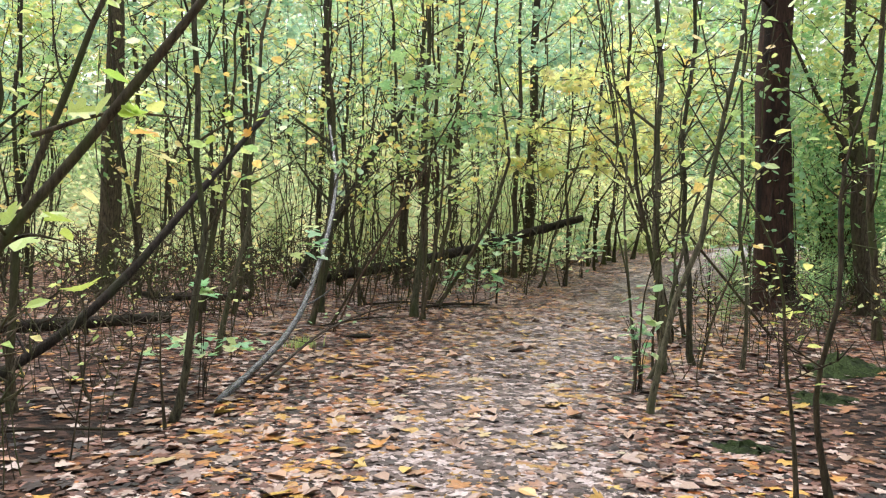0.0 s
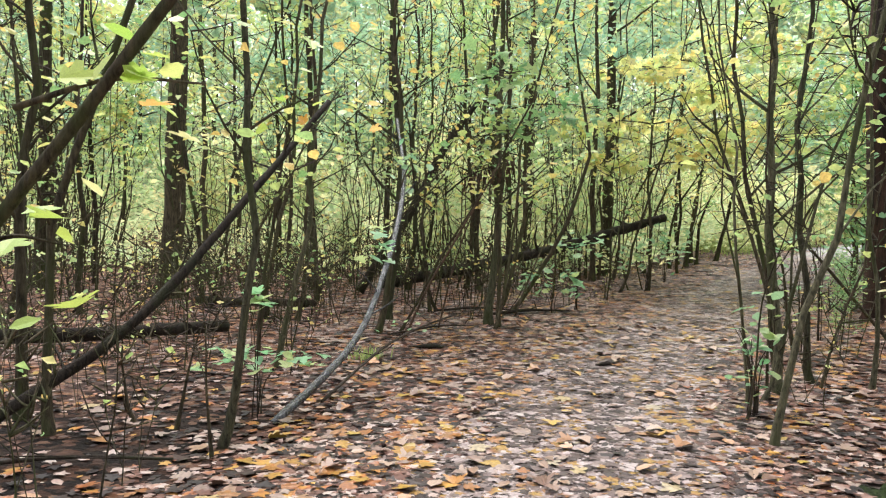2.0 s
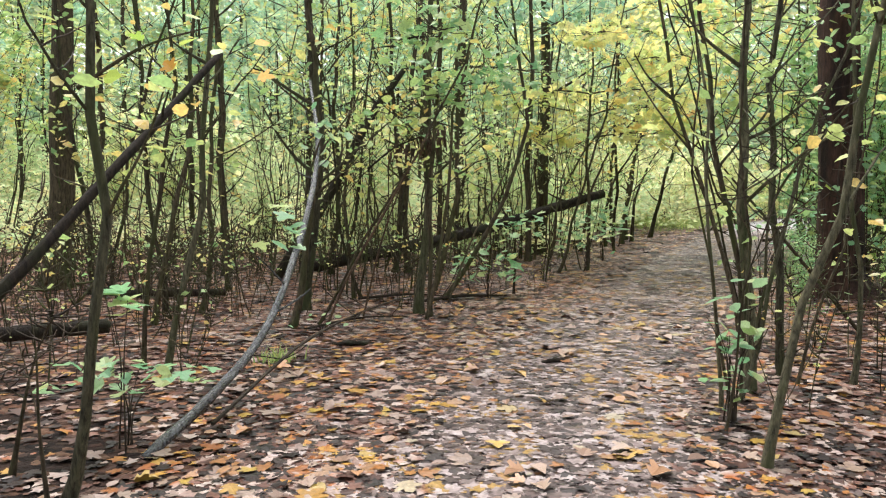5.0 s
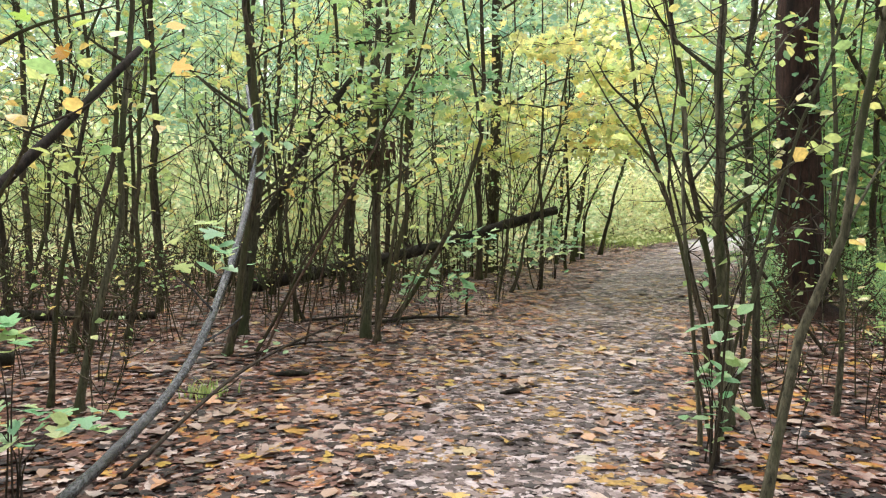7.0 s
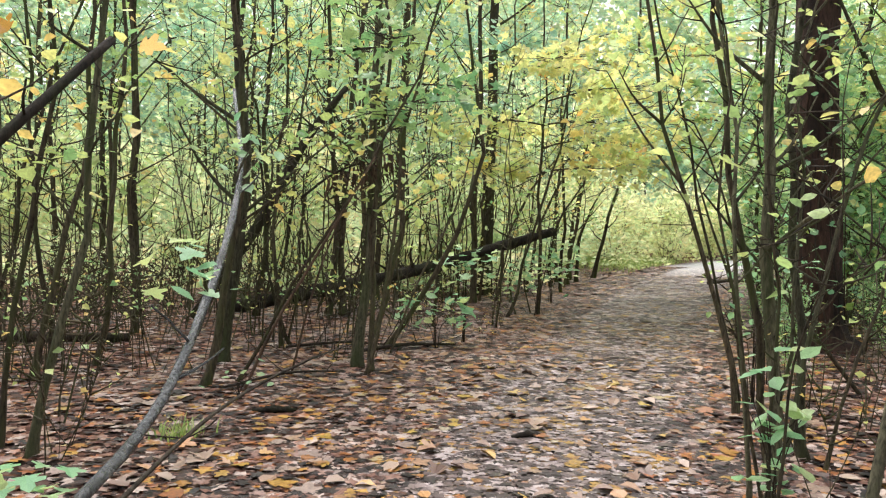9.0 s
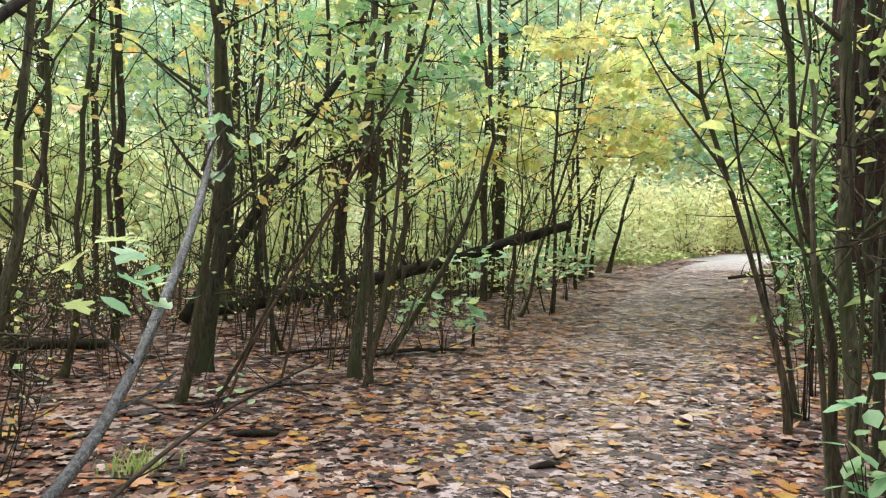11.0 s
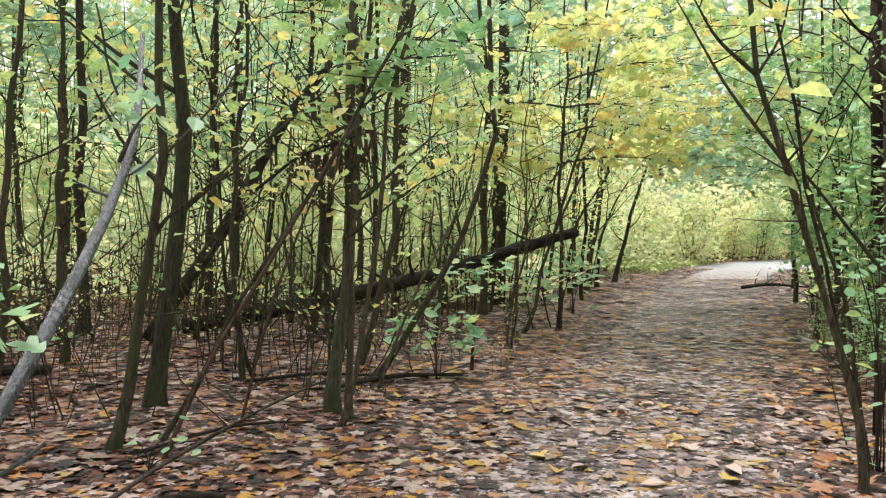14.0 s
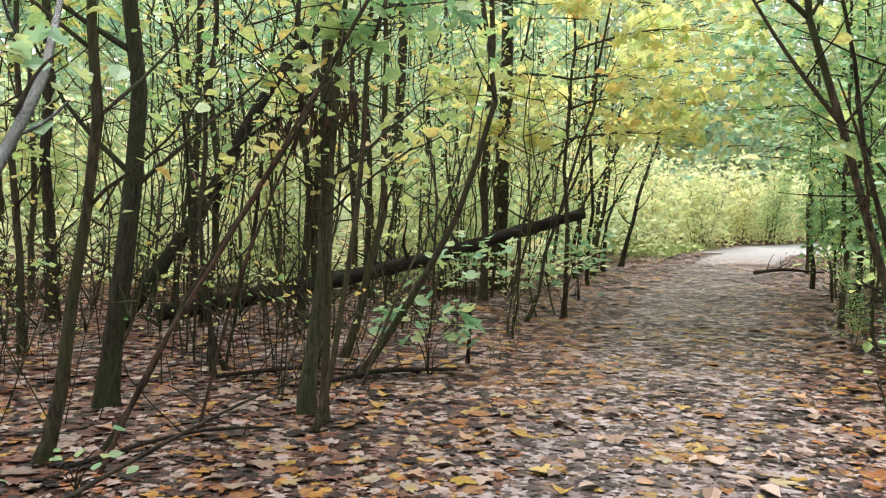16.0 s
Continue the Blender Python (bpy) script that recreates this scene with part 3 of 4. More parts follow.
tree("sapling", -4.76, 12.48, 0.041, -0.132, -0.0007, bark_mat=BARK_DARK, seed=234, h=6.5, label=THIN, leaf=190, low=0.9, limbs=9, twigs=27, wob=0.045, limb_len=1.0)
tree("sapling", -3.17, 13.24, 0.040, -0.005, -0.0018, bark_mat=BARK_DARK, seed=241, h=6.5, label=THIN, leaf=190, low=0.9, limbs=9, twigs=27, wob=0.045, limb_len=1.0)
tree("sapling", -2.29, 14.86, 0.027, 0.093, -0.0122, bark_mat=BARK_DARK, seed=248, h=6.5, label=THIN, leaf=190, low=0.9, limbs=9, twigs=27, wob=0.045, limb_len=1.0)
tree("sapling", -2.00, 17.25, 0.034, 0.152, -0.0077, bark_mat=BARK_DARK, seed=255, h=6.5, label=THIN, leaf=190, low=0.9, limbs=9, twigs=27, wob=0.045, limb_len=1.0)
tree("sapling", -1.96, 15.00, 0.049, 0.065, -0.0117, bark_mat=BARK_DARK, seed=262, h=6.5, label=THIN, leaf=190, low=0.9, limbs=9, twigs=27, wob=0.045, limb_len=1.0)
tree("sapling", -3.10, 5.60, 0.033, 0.084, 0.0565, bark_mat=BARK_DARK, seed=269, h=6.5, label=THIN, leaf=120, low=0.9, limbs=9, twigs=27, wob=0.045, limb_len=1.0)
tree("sapling", 1.84, 4.00, 0.013, -0.069, -0.1179, bark_mat=BARK_DARK, seed=276, h=2.2, label=THIN, leaf=6, size=0.06, low=0.3, limbs=3, twigs=27, wob=0.045, limb_len=0.4)
tree("sapling", 2.05, 4.09, 0.019, -0.263, 0.1301, bark_mat=BARK_DARK, seed=283, h=2.6, label=THIN, leaf=6, size=0.06, low=0.3, limbs=3, twigs=27, wob=0.045, limb_len=0.4, forks=((0.76, 0.21, 0.17, 0.36, 0.007),))
tree("sapling", 6.53, 12.16, 0.147, -0.098, -0.0019, bark_mat=BARK_DARK, seed=290, h=8, label=THIN, leaf=230, low=0.9, limbs=9, twigs=27, wob=0.03, limb_len=1.0, forks=((2.24, -1.22, 0.03, 2.18, 0.052), (1.81, 0.29, 0.03, 1.71, 0.043),))
tree("sapling", 5.46, 9.88, 0.056, -0.148, 0.0328, bark_mat=BARK_DARK, seed=297, h=8, label=THIN, leaf=230, low=0.9, limbs=7, twigs=27, wob=0.03, limb_len=1.0)
tree("sapling", -1.40, 10.25, 0.016, 0.530, 0.0029, bark_mat=BARK_DARK, seed=304, h=6.5, label=THIN, leaf=190, low=0.9, limbs=9, twigs=27, wob=0.045, limb_len=1.0)
tree("sapling", -1.85, 5.33, 0.011, -0.093, 0.0354, bark_mat=BARK_DARK, seed=311, h=1.0, label=THIN, leaf=0, low=0.3, limbs=3, twigs=27, wob=0.045, limb_len=0.4)
tree("sapling", -2.70, 5.93, 0.014, -0.191, 0.1313, bark_mat=BARK_DARK, seed=318, h=0.65, label=THIN, leaf=0, low=0.3, limbs=3, twigs=27, wob=0.045, limb_len=0.4)
tree("sapling", -2.31, 5.80, 0.014, 0.330, 0.0340, bark_mat=BARK_DARK, seed=325, h=0.8, label=THIN, leaf=0, low=0.3, limbs=3, twigs=27, wob=0.045, limb_len=0.4)
tree("sapling", -2.91, 11.11, 0.032, 0.180, -0.0368, bark_mat=BARK_DARK, seed=332, h=6.5, label=THIN, leaf=190, low=0.9, limbs=9, twigs=27, wob=0.045, limb_len=1.0)
tree("sapling", -3.25, 11.00, 0.028, -0.127, 0.0126, bark_mat=BARK_DARK, seed=339, h=6.5, label=THIN, leaf=190, low=0.9, limbs=9, twigs=27, wob=0.045, limb_len=1.0)
tree("sapling", -0.29, 10.91, 0.029, 0.106, -0.0178, bark_mat=BARK_DARK, seed=346, h=6.5, label=THIN, leaf=190, low=0.9, limbs=9, twigs=27, wob=0.045, limb_len=1.0)
tree("sapling", -0.17, 13.00, 0.039, 0.148, -0.0204, bark_mat=BARK_DARK, seed=353, h=6.5, label=THIN, leaf=190, low=0.9, limbs=9, twigs=27, wob=0.045, limb_len=1.0)
tree("sapling", -0.23, 10.65, 0.021, 0.046, 0.0312, bark_mat=BARK_DARK, seed=360, h=6.5, label=THIN, leaf=190, low=0.9, limbs=9, twigs=27, wob=0.045, limb_len=1.0)
tree("sapling", -1.32, 12.52, 0.020, -0.076, -0.0165, bark_mat=BARK_DARK, seed=367, h=6.5, label=THIN, leaf=190, low=0.9, limbs=9, twigs=27, wob=0.045, limb_len=1.0)
tree("sapling", 5.99, 15.53, 0.037, -0.012, 0.0000, bark_mat=BARK_DARK, seed=374, h=6.5, label=THIN, leaf=190, low=0.9, limbs=9, twigs=27, wob=0.045, limb_len=1.0)
tree("sapling", 4.61, 23.00, 0.063, 0.108, 0.0196, bark_mat=BARK_DARK, seed=381, h=4.6, label=THIN, leaf=230, low=0.9, limbs=9, twigs=27, wob=0.03, limb_len=1.0)
tree("sapling", 5.15, 24.00, 0.053, -0.018, 0.1206, bark_mat=BARK_DARK, seed=388, h=3.0, label=THIN, leaf=130, low=0.3, limbs=3, twigs=27, wob=0.03, limb_len=0.4)
tree("sapling", 3.08, 20.00, 0.042, -0.003, 0.1256, bark_mat=BARK_DARK, seed=395, h=4.2, label=THIN, leaf=190, low=0.9, limbs=9, twigs=27, wob=0.045, limb_len=1.0)
tree("sapling", 2.16, 18.00, 0.032, -0.017, 0.1398, bark_mat=BARK_DARK, seed=402, h=4.2, label=THIN, leaf=190, low=0.9, limbs=9, twigs=27, wob=0.045, limb_len=1.0)
tree("sapling", 3.99, 22.00, 0.042, -0.025, 0.1265, bark_mat=BARK_DARK, seed=409, h=4.2, label=THIN, leaf=190, low=0.9, limbs=9, twigs=27, wob=0.045, limb_len=1.0)
tree("sapling", 2.96, 9.63, 0.022, -0.175, -0.0461, bark_mat=BARK_DARK, seed=416, h=2.1, label=THIN, leaf=18, low=0.3, limbs=3, twigs=27, wob=0.045, limb_len=0.4)

for cx, cy, cr, ca, cb, ch in ((1.80, 7.10, 0.014, -0.15, 0.012, 5.5), (1.92, 7.32, 0.012, 0.04, -0.01, 5.0), (1.98, 7.22, 0.016, 0.21, 0.015, 5.5), (1.76, 7.02, 0.010, -0.06, -0.02, 4.2), (2.06, 7.60, 0.013, 0.13, -0.012, 5.0), (1.66, 6.60, 0.009, -0.02, 0.05, 2.4), (2.5, 7.7, 0.012, 0.28, -0.03, 4.5)):
    tree("sapling", cx, cy, cr, ca, cb, bark_mat=BARK_GREEN if cr > 0.0125 else BARK_DARK, seed=int(cx * 1000), h=ch, label="thin shoot in a stem clump beside the path", leaf=14, low=0.8, limbs=6, twigs=18, wob=0.05, limb_len=0.8, group="stem clump beside the path")

# ---- fallen and leaning wood ----
def log(name, points, radii, mat, label, category="log", seed=0, sides=12, n=22, rough=0.07, stubs=0):
    """A fallen or leaning length of wood, with snapped side branches."""
    rng = np.random.default_rng(seed)
    line = spline(points, n)
    rad = np.interp(np.linspace(0, 1, n), np.linspace(0, 1, len(radii)), radii)
    root = new(name)
    root.location = line[0]
    tagged(root, label, category)
    mesh_object("stem", *tube(line - line[0], rad, sides, seed, rough), mat, root)
    for i in range(stubs):
        k = int(rng.integers(3, n - 2))
        ll = limb_line(line[k] - line[0], (rng.normal(), rng.normal(), rng.uniform(0.1, 1)), rng.uniform(0.15, 0.7), rng, 5)
        mesh_object("branch_stub", *tube(ll, np.linspace(rad[k] * 0.35, 0.005, len(ll)), 5, i), mat, root)
    return root


log("fallen_tree", [(-2.35, 14.55, 0.2), (-1.2, 15.2, 0.38), (0.8, 16.3, 0.78), (1.9, 16.9, 1.08), (3.03, 17.5, 1.38)], [0.09, 0.105, 0.095, 0.085, 0.08], BARK_DEAD, "long fallen dark trunk propped up off the ground", stubs=8, seed=1, n=46, rough=0.13)
log("leaning_snag", [(-2.75, 14.5, 0.05), (-1.75, 14.85, 1.7), (-1.3, 14.95, 2.6), (-0.7, 15.05, 3.45)], [0.085, 0.075, 0.07, 0.045], BARK_DEAD, "snapped dead stem leaning over the fallen trunk", "dead tree", stubs=4, seed=2)
log("leaning_branch", [(-3.5, 5.35, 0.0), (-2.7, 5.9, 0.63), (-2.1, 6.8, 1.6), (-1.68, 7.58, 2.4)], [0.042, 0.035, 0.03, 0.022], BARK_DEAD, "long dark dead branch leaning across thin stems", "dead branch", stubs=6, seed=3)
log("fallen_log", [(-6.5, 8.3, 0.12), (-4.5, 8.45, 0.18), (-2.92, 8.5, 0.3)], [0.085, 0.075, 0.055], BARK_DEAD, "dark rotting log lying in the leaf litter", stubs=3, seed=4)
log("bent_silver_stem", [(-1.73, 6.1, -0.02), (-1.56, 6.5, 0.14), (-1.36, 7.1, 0.4), (-1.2, 8.1, 1.15), (-1.2, 8.85, 1.77), (-1.4, 9.7, 2.5)], [0.031, 0.029, 0.026, 0.024, 0.02, 0.012], BARK_SILVER, "bent silvery bare stem curving up from the litter", "dead tree", stubs=6, seed=5, n=34, rough=0.11)


# ---- thickets: clumps of thin stems, built in a few kinds and repeated ----
def clump(seed, stems, h, leaf, low, size, mat=None, spread=0.35, fan=0.16, r=(0.012, 0.03), name="hazel_clump"):
    """A clump of thin stems that fan out of one stool."""
    rng = np.random.default_rng(seed)
    root = new(name)
    spots, twig_pieces = [], []
    for i in range(stems):
        an, dist = rng.uniform(0, 6.28), rng.uniform(0.02, spread)
        hh = h * rng.uniform(0.6, 1.1)
        line = trunk_line(0, 0, 0, 0, hh, seed * 31 + i, wob=0.075, n=11)
        tilt = rng.uniform(0.02, fan)
        out = dist + tilt * line[:, 2].clip(0) + rng.normal(0.004, 0.026) * line[:, 2].clip(0) ** 2
        line[:, 0] += math.cos(an) * out
        line[:, 1] += math.sin(an) * out
        rr = rng.uniform(*r)
        mesh_object("stem", *tube(line, rr * (1 - 0.8 * np.linspace(0, 1, len(line))), 6, i), BARK_DARK if rng.uniform() < 0.75 else BARK_GREEN, root)
        for q in range(7):
            k = int(rng.integers(3, len(line)))
            if line[k, 2] < min(0.4, h / 5):
                continue
            tl = limb_line(line[k], (rng.normal(), rng.normal(), rng.uniform(0.1, 1.2)), rng.uniform(0.4, 1.1) * min(1.0, h / 4), rng, 5)
            twig_pieces.append(tube(tl, np.linspace(0.008, 0.002, len(tl)), 4, q))
            if line[k, 2] > low:
                spots += list(tl[1:])
        spots += [p for p in line if p[2] > low + min(0.6, h / 4)]
    tagged(mesh_object("twig_spray", *join(twig_pieces), BARK_DARK, root), kind="stuff")
    c = np.array(spots)[rng.integers(0, len(spots), leaf)] + rng.normal(0, 0.16 * min(1.0, h / 3), (leaf, 3))
    mesh_object("crown", *leaves(c, size, rng, KITE, 0.5), mat or LEAF, root)
    return root


def scatter(kinds, count, box, seed, keep, scale=(0.8, 1.2), gap=0.5):
    rng = np.random.default_rng(seed)
    x0, x1, y0, y1 = box
    placed, used, tries = [], set(), 0
    while len(placed) < count and tries < count * 40:
        tries += 1
        x, y = rng.uniform(x0, x1), rng.uniform(y0, y1)
        if not keep(x, y) or any((x - q[0]) ** 2 + (y - q[1]) ** 2 < gap * gap for q in placed):
            continue
        placed.append((x, y))
        k = int(rng.integers(len(kinds)))
        s = rng.uniform(*scale)
        kinds[k].scale = (s, s, s)
        m = pose(x, y, float(ground_z(x, y)), 0, 0, rng.uniform(0, 360))
        if k in used:
            copy_thing(kinds[k], m)
        else:
            kinds[k].matrix_basis = m @ Matrix.Diagonal((s, s, s, 1))
            used.add(k)


def kinds_of(n, seed, label, category, group, **how):
    made = []
    for i in range(n):
        made.append(tagged(clump(seed + i, **how), label, category, group))
    return made


THICKET = kinds_of(8, 100, "clump of thin dark stems with yellow-green leaves", "sapling", "thicket of saplings", stems=4, h=6.0, leaf=190, low=1.4, size=0.085)
BARE = kinds_of(5, 200, "thin nearly bare stems rising from leaf litter", "sapling", "bare thin stems", stems=3, h=4.5, leaf=24, low=0.5, size=0.06, r=(0.006, 0.016))
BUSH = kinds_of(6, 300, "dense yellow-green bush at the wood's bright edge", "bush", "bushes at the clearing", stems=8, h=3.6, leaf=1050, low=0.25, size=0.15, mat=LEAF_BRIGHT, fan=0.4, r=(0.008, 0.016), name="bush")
BRUSH = kinds_of(6, 450, "thin brown twigs with a few pale leaves", "twigs", "low brush", stems=4, h=1.1, leaf=16, low=0.2, size=0.055, fan=0.5, r=(0.003, 0.007), name="brush")
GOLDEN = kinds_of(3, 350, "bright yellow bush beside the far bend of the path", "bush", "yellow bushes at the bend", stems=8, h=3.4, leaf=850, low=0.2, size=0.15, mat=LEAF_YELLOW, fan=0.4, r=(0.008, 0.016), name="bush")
LEAFY = kinds_of(5, 400, "leafy green sapling beside the path", "sapling", "green saplings beside the path", stems=3, h=4.5, leaf=1100, low=0.6, size=0.085, mat=LEAF_GREEN)


def left_of(x, y, gap):
    return x < path_x(y) - np.interp(y, PATH_Y, PATH_W) * 1.16 - gap


def right_of(x, y, gap):
    return x > path_x(y) + np.interp(y, PATH_Y, PATH_W) * 1.16 + gap


def clear_of_logs(x, y):
    """Room round the large stems, the snag and the fallen tree."""
    return not (-3.4 < x < 3.6 and y < 12.2 + 0.55 * (x + 3.4) + 2.6)


scatter(THICKET, 36, (-18, 6, 12.5, 21), 1, lambda x, y: left_of(x, y, 1.1) and x > -0.75 * y - 3 and clear_of_logs(x, y))
scatter(BARE, 32, (-12, 4, 9.0, 19), 2, lambda x, y: left_of(x, y, 1.0) and x > -0.75 * y - 1 and clear_of_logs(x, y))


def beside_log(x, y, near, far):
    """A strip along the fallen tree, by the distance across it; minus is the walker's side."""
    d = y - (14.55 + 0.55 * (x + 2.35))
    return near < d < far and left_of(x, y, 0.35)


scatter(BARE, 11, (-4.2, 3.2, 11.0, 19), 31, lambda x, y: beside_log(x, y, -2.4, -0.3), gap=0.45, scale=(0.8, 1.25))
scatter(THICKET, 7, (-4, 5, 14.5, 22), 32, lambda x, y: beside_log(x, y, 0.4, 3.2), gap=0.6)
scatter(BARE, 12, (-4, 6, 14.5, 24), 33, lambda x, y: beside_log(x, y, 0.4, 4.5), gap=0.4, scale=(0.9, 1.4))
scatter(THICKET, 20, (5, 20, 10, 24), 3, lambda x, y: right_of(x, y, 1.6) and x < 0.75 * y + 3 and y > 13.2)
scatter(LEAFY, 34, (2.5, 14, 9.5, 22), 4, lambda x, y: right_of(x, y, 0.5) and x < path_x(y) + 6.5 and y > 13.5)
scatter(THICKET, 9, (-14, -4.6, 5, 12), 5, lambda x, y: x < -4.6, gap=1.2)
scatter(BUSH, 16, (-10, 3.5, 18.0, 25), 34, lambda x, y: beside_log(x, y, 2.6, 9.0), scale=(0.5, 0.9), gap=1.0)
scatter(BRUSH, 16, (0.2, 1.8, 12.4, 15.6), 35, lambda x, y: left_of(x, y, -0.2), scale=(0.35, 0.7), gap=0.2)
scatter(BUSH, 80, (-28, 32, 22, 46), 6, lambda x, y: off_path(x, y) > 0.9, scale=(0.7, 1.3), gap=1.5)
scatter(GOLDEN, 14, (3, 17, 31.5, 43), 16, lambda x, y: left_of(x, y, 0.9) and x > path_x(y) - 9, scale=(0.8, 1.3), gap=1.4)
scatter(BRUSH, 85, (-7, 3, 7.5, 16), 9, lambda x, y: left_of(x, y, 1.0) and not (x > -2.0 and y < 9), scale=(0.6, 1.3), gap=0.3)
scatter(BRUSH, 16, (-4.8, -2.6, 11.2, 13.4), 24, lambda x, y: True, scale=(0.6, 1.0), gap=0.15)
scatter(BRUSH, 26, (-6, -2.0, 3.2, 8), 19, lambda x, y: True, scale=(0.5, 1.0), gap=0.3)
scatter(LEAFY, 16, (3.2, 8, 9.5, 15), 20, lambda x, y: right_of(x, y, 0.3), scale=(0.2, 0.34), gap=0.5)
scatter(BRUSH, 30, (2, 9, 6, 18), 10, lambda x, y: right_of(x, y, 0.2), scale=(0.6, 1.3), gap=0.4)

MAPLES = []
for i in range(6):
    MAPLES.append(tree("understorey_tree", 0, 0, 0.06, 0.03, 0.0, h=8.5, bark_mat=BARK_DARK, label="slim understorey tree with layered green and yellow leaves", category="tree", group="understorey trees", limbs=7, leaf=1500, low=2.6, size=0.13, leaf_mat=LEAF_CANOPY if i % 3 else LEAF, seed=700 + i, twigs=44, limb_len=2.6))
# Trees mostly out of view, added to shade the floor and close the wood round.
scatter(MAPLES, 22, (6.2, 20, -6, 14), 12, lambda x, y: x > 6.2, gap=2.0)
scatter(THICKET, 14, (8, 22, -4, 15), 22, lambda x, y: x > 8, gap=1.5)
scatter(MAPLES, 10, (-22, -12, -4, 16), 23, lambda x, y: True, gap=2.2)
# Added close beside the start, out of view, to shade the ground there.
scatter(MAPLES, 4, (3.6, 4.5, 1.5, 6.3), 21, lambda x, y: True, gap=1.1)
scatter(MAPLES, 5, (4.6, 6.2, -2, 5), 17, lambda x, y: True, gap=1.2)
scatter(MAPLES, 4, (-4.6, -3.7, 1.0, 5.0), 18, lambda x, y: True, gap=1.0)
scatter(MAPLES, 3, (-7, -4.8, -2, 4), 25, lambda x, y: True, gap=1.4)
scatter(MAPLES, 8, (-13, -5.5, -6, 11), 13, lambda x, y: x < -5.5, gap=2.2)
scatter(MAPLES, 9, (-6, 8, -12, -2.5), 14, lambda x, y: off_path(x, y) > 0.6, gap=2.2)
scatter(THICKET, 14, (-8, 10, -12, -3), 15, lambda x, y: off_path(x, y) > 0.8, gap=1.2)
# These stand in view ahead, behind the thicket.
scatter(MAPLES, 46, (-18, 24, 15, 36), 11, lambda x, y: off_path(x, y) > (0.3 if y < 25 else 3.2) and x > -0.8 * y and clear_of_logs(x, y), gap=1.6)


def undergrowth():
    """Low bracken and seedlings over the open glade behind the thicket."""
    rng = np.random.default_rng(61)
    n = 110000
    x, y = rng.uniform(-30, 34, n), 18.5 + 27 * rng.uniform(0, 1, n) ** 1.1
    keep = (off_path(x, y) + rng.normal(0, 0.3, n) > 1.0) & (x > -0.8 * y)
    x, y = x[keep], y[keep]
    top = 0.35 + np.where(x < path_x(y), 2.1, 1.0) * np.clip((y - 18.5) / 6, 0, 1) * (0.6 + 0.4 * np.sin(0.9 * x + 0.4) * np.sin(0.7 * y))
    z = ground_z(x, y) + top * rng.uniform(0.1, 1, len(x)) ** 0.6
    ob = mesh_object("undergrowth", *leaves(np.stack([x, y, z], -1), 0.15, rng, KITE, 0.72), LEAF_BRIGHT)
    return tagged(ob, "bright yellow-green undergrowth covering the open glade", "undergrowth", kind="stuff")


undergrowth()


def bend_scrub():
    """Low yellow scrub along both sides of the far bend."""
    rng = np.random.default_rng(62)
    n = 24000
    x, y = rng.uniform(2, 30, n), rng.uniform(30, 47, n)
    keep = off_path(x, y) + rng.normal(0, 0.25, n) > 0.35
    x, y = x[keep], y[keep]
    z = ground_z(x, y) + 0.04 + 0.9 * np.clip(off_path(x, y), 0.1, 1) * rng.uniform(0, 1, len(x)) ** 1.3
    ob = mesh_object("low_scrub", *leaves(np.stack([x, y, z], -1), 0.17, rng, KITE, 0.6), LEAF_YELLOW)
    return tagged(ob, "low pale yellow scrub beside the far bend", "undergrowth", kind="stuff")


bend_scrub()


def tall_tree(seed, leaf, size):
    """A forest tree, high enough to close the canopy."""
    rng = np.random.default_rng(seed)
    root = new("forest_tree")
    h = 15.0
    line = trunk_line(0, 0, rng.normal(0, 0.02), 0, h, seed, wob=0.05)
    mesh_object("trunk", *tube(line, 0.17 * (1 - 0.75 * np.linspace(0, 1, len(line))), 9, seed), BARK_DARK, root)
    spots = []
    for i in range(14):
        z = 3.5 + 11 * i / 14
        k = int(np.searchsorted(line[:, 2], z).clip(1, len(line) - 1))
        an = rng.uniform(0, 6.28)
        ll = limb_line(line[k], (math.cos(an), math.sin(an), 0.5), rng.uniform(1.8, 3.4), rng, 8)
        mesh_object("limb", *tube(ll, np.linspace(0.05, 0.006, len(ll)), 5, i), BARK_DARK, root)
        spots += list(ll[2:])
    c = np.array(spots)[rng.integers(0, len(spots), leaf)] + rng.normal(0, 0.55, (leaf, 3))
    mesh_object("crown", *leaves(c, size, rng, KITE, 0.5), LEAF_CANOPY, root)
    return tagged(root, "tall dark-trunked forest tree in thin autumn leaf", "tree", "forest trees")


TALL = [tall_tree(500 + i, 3000, 0.2) for i in range(4)]
scatter(TALL, 26, (-34, 40, 34, 60), 8, lambda x, y: off_path(x, y) > 2.0, gap=3.5)


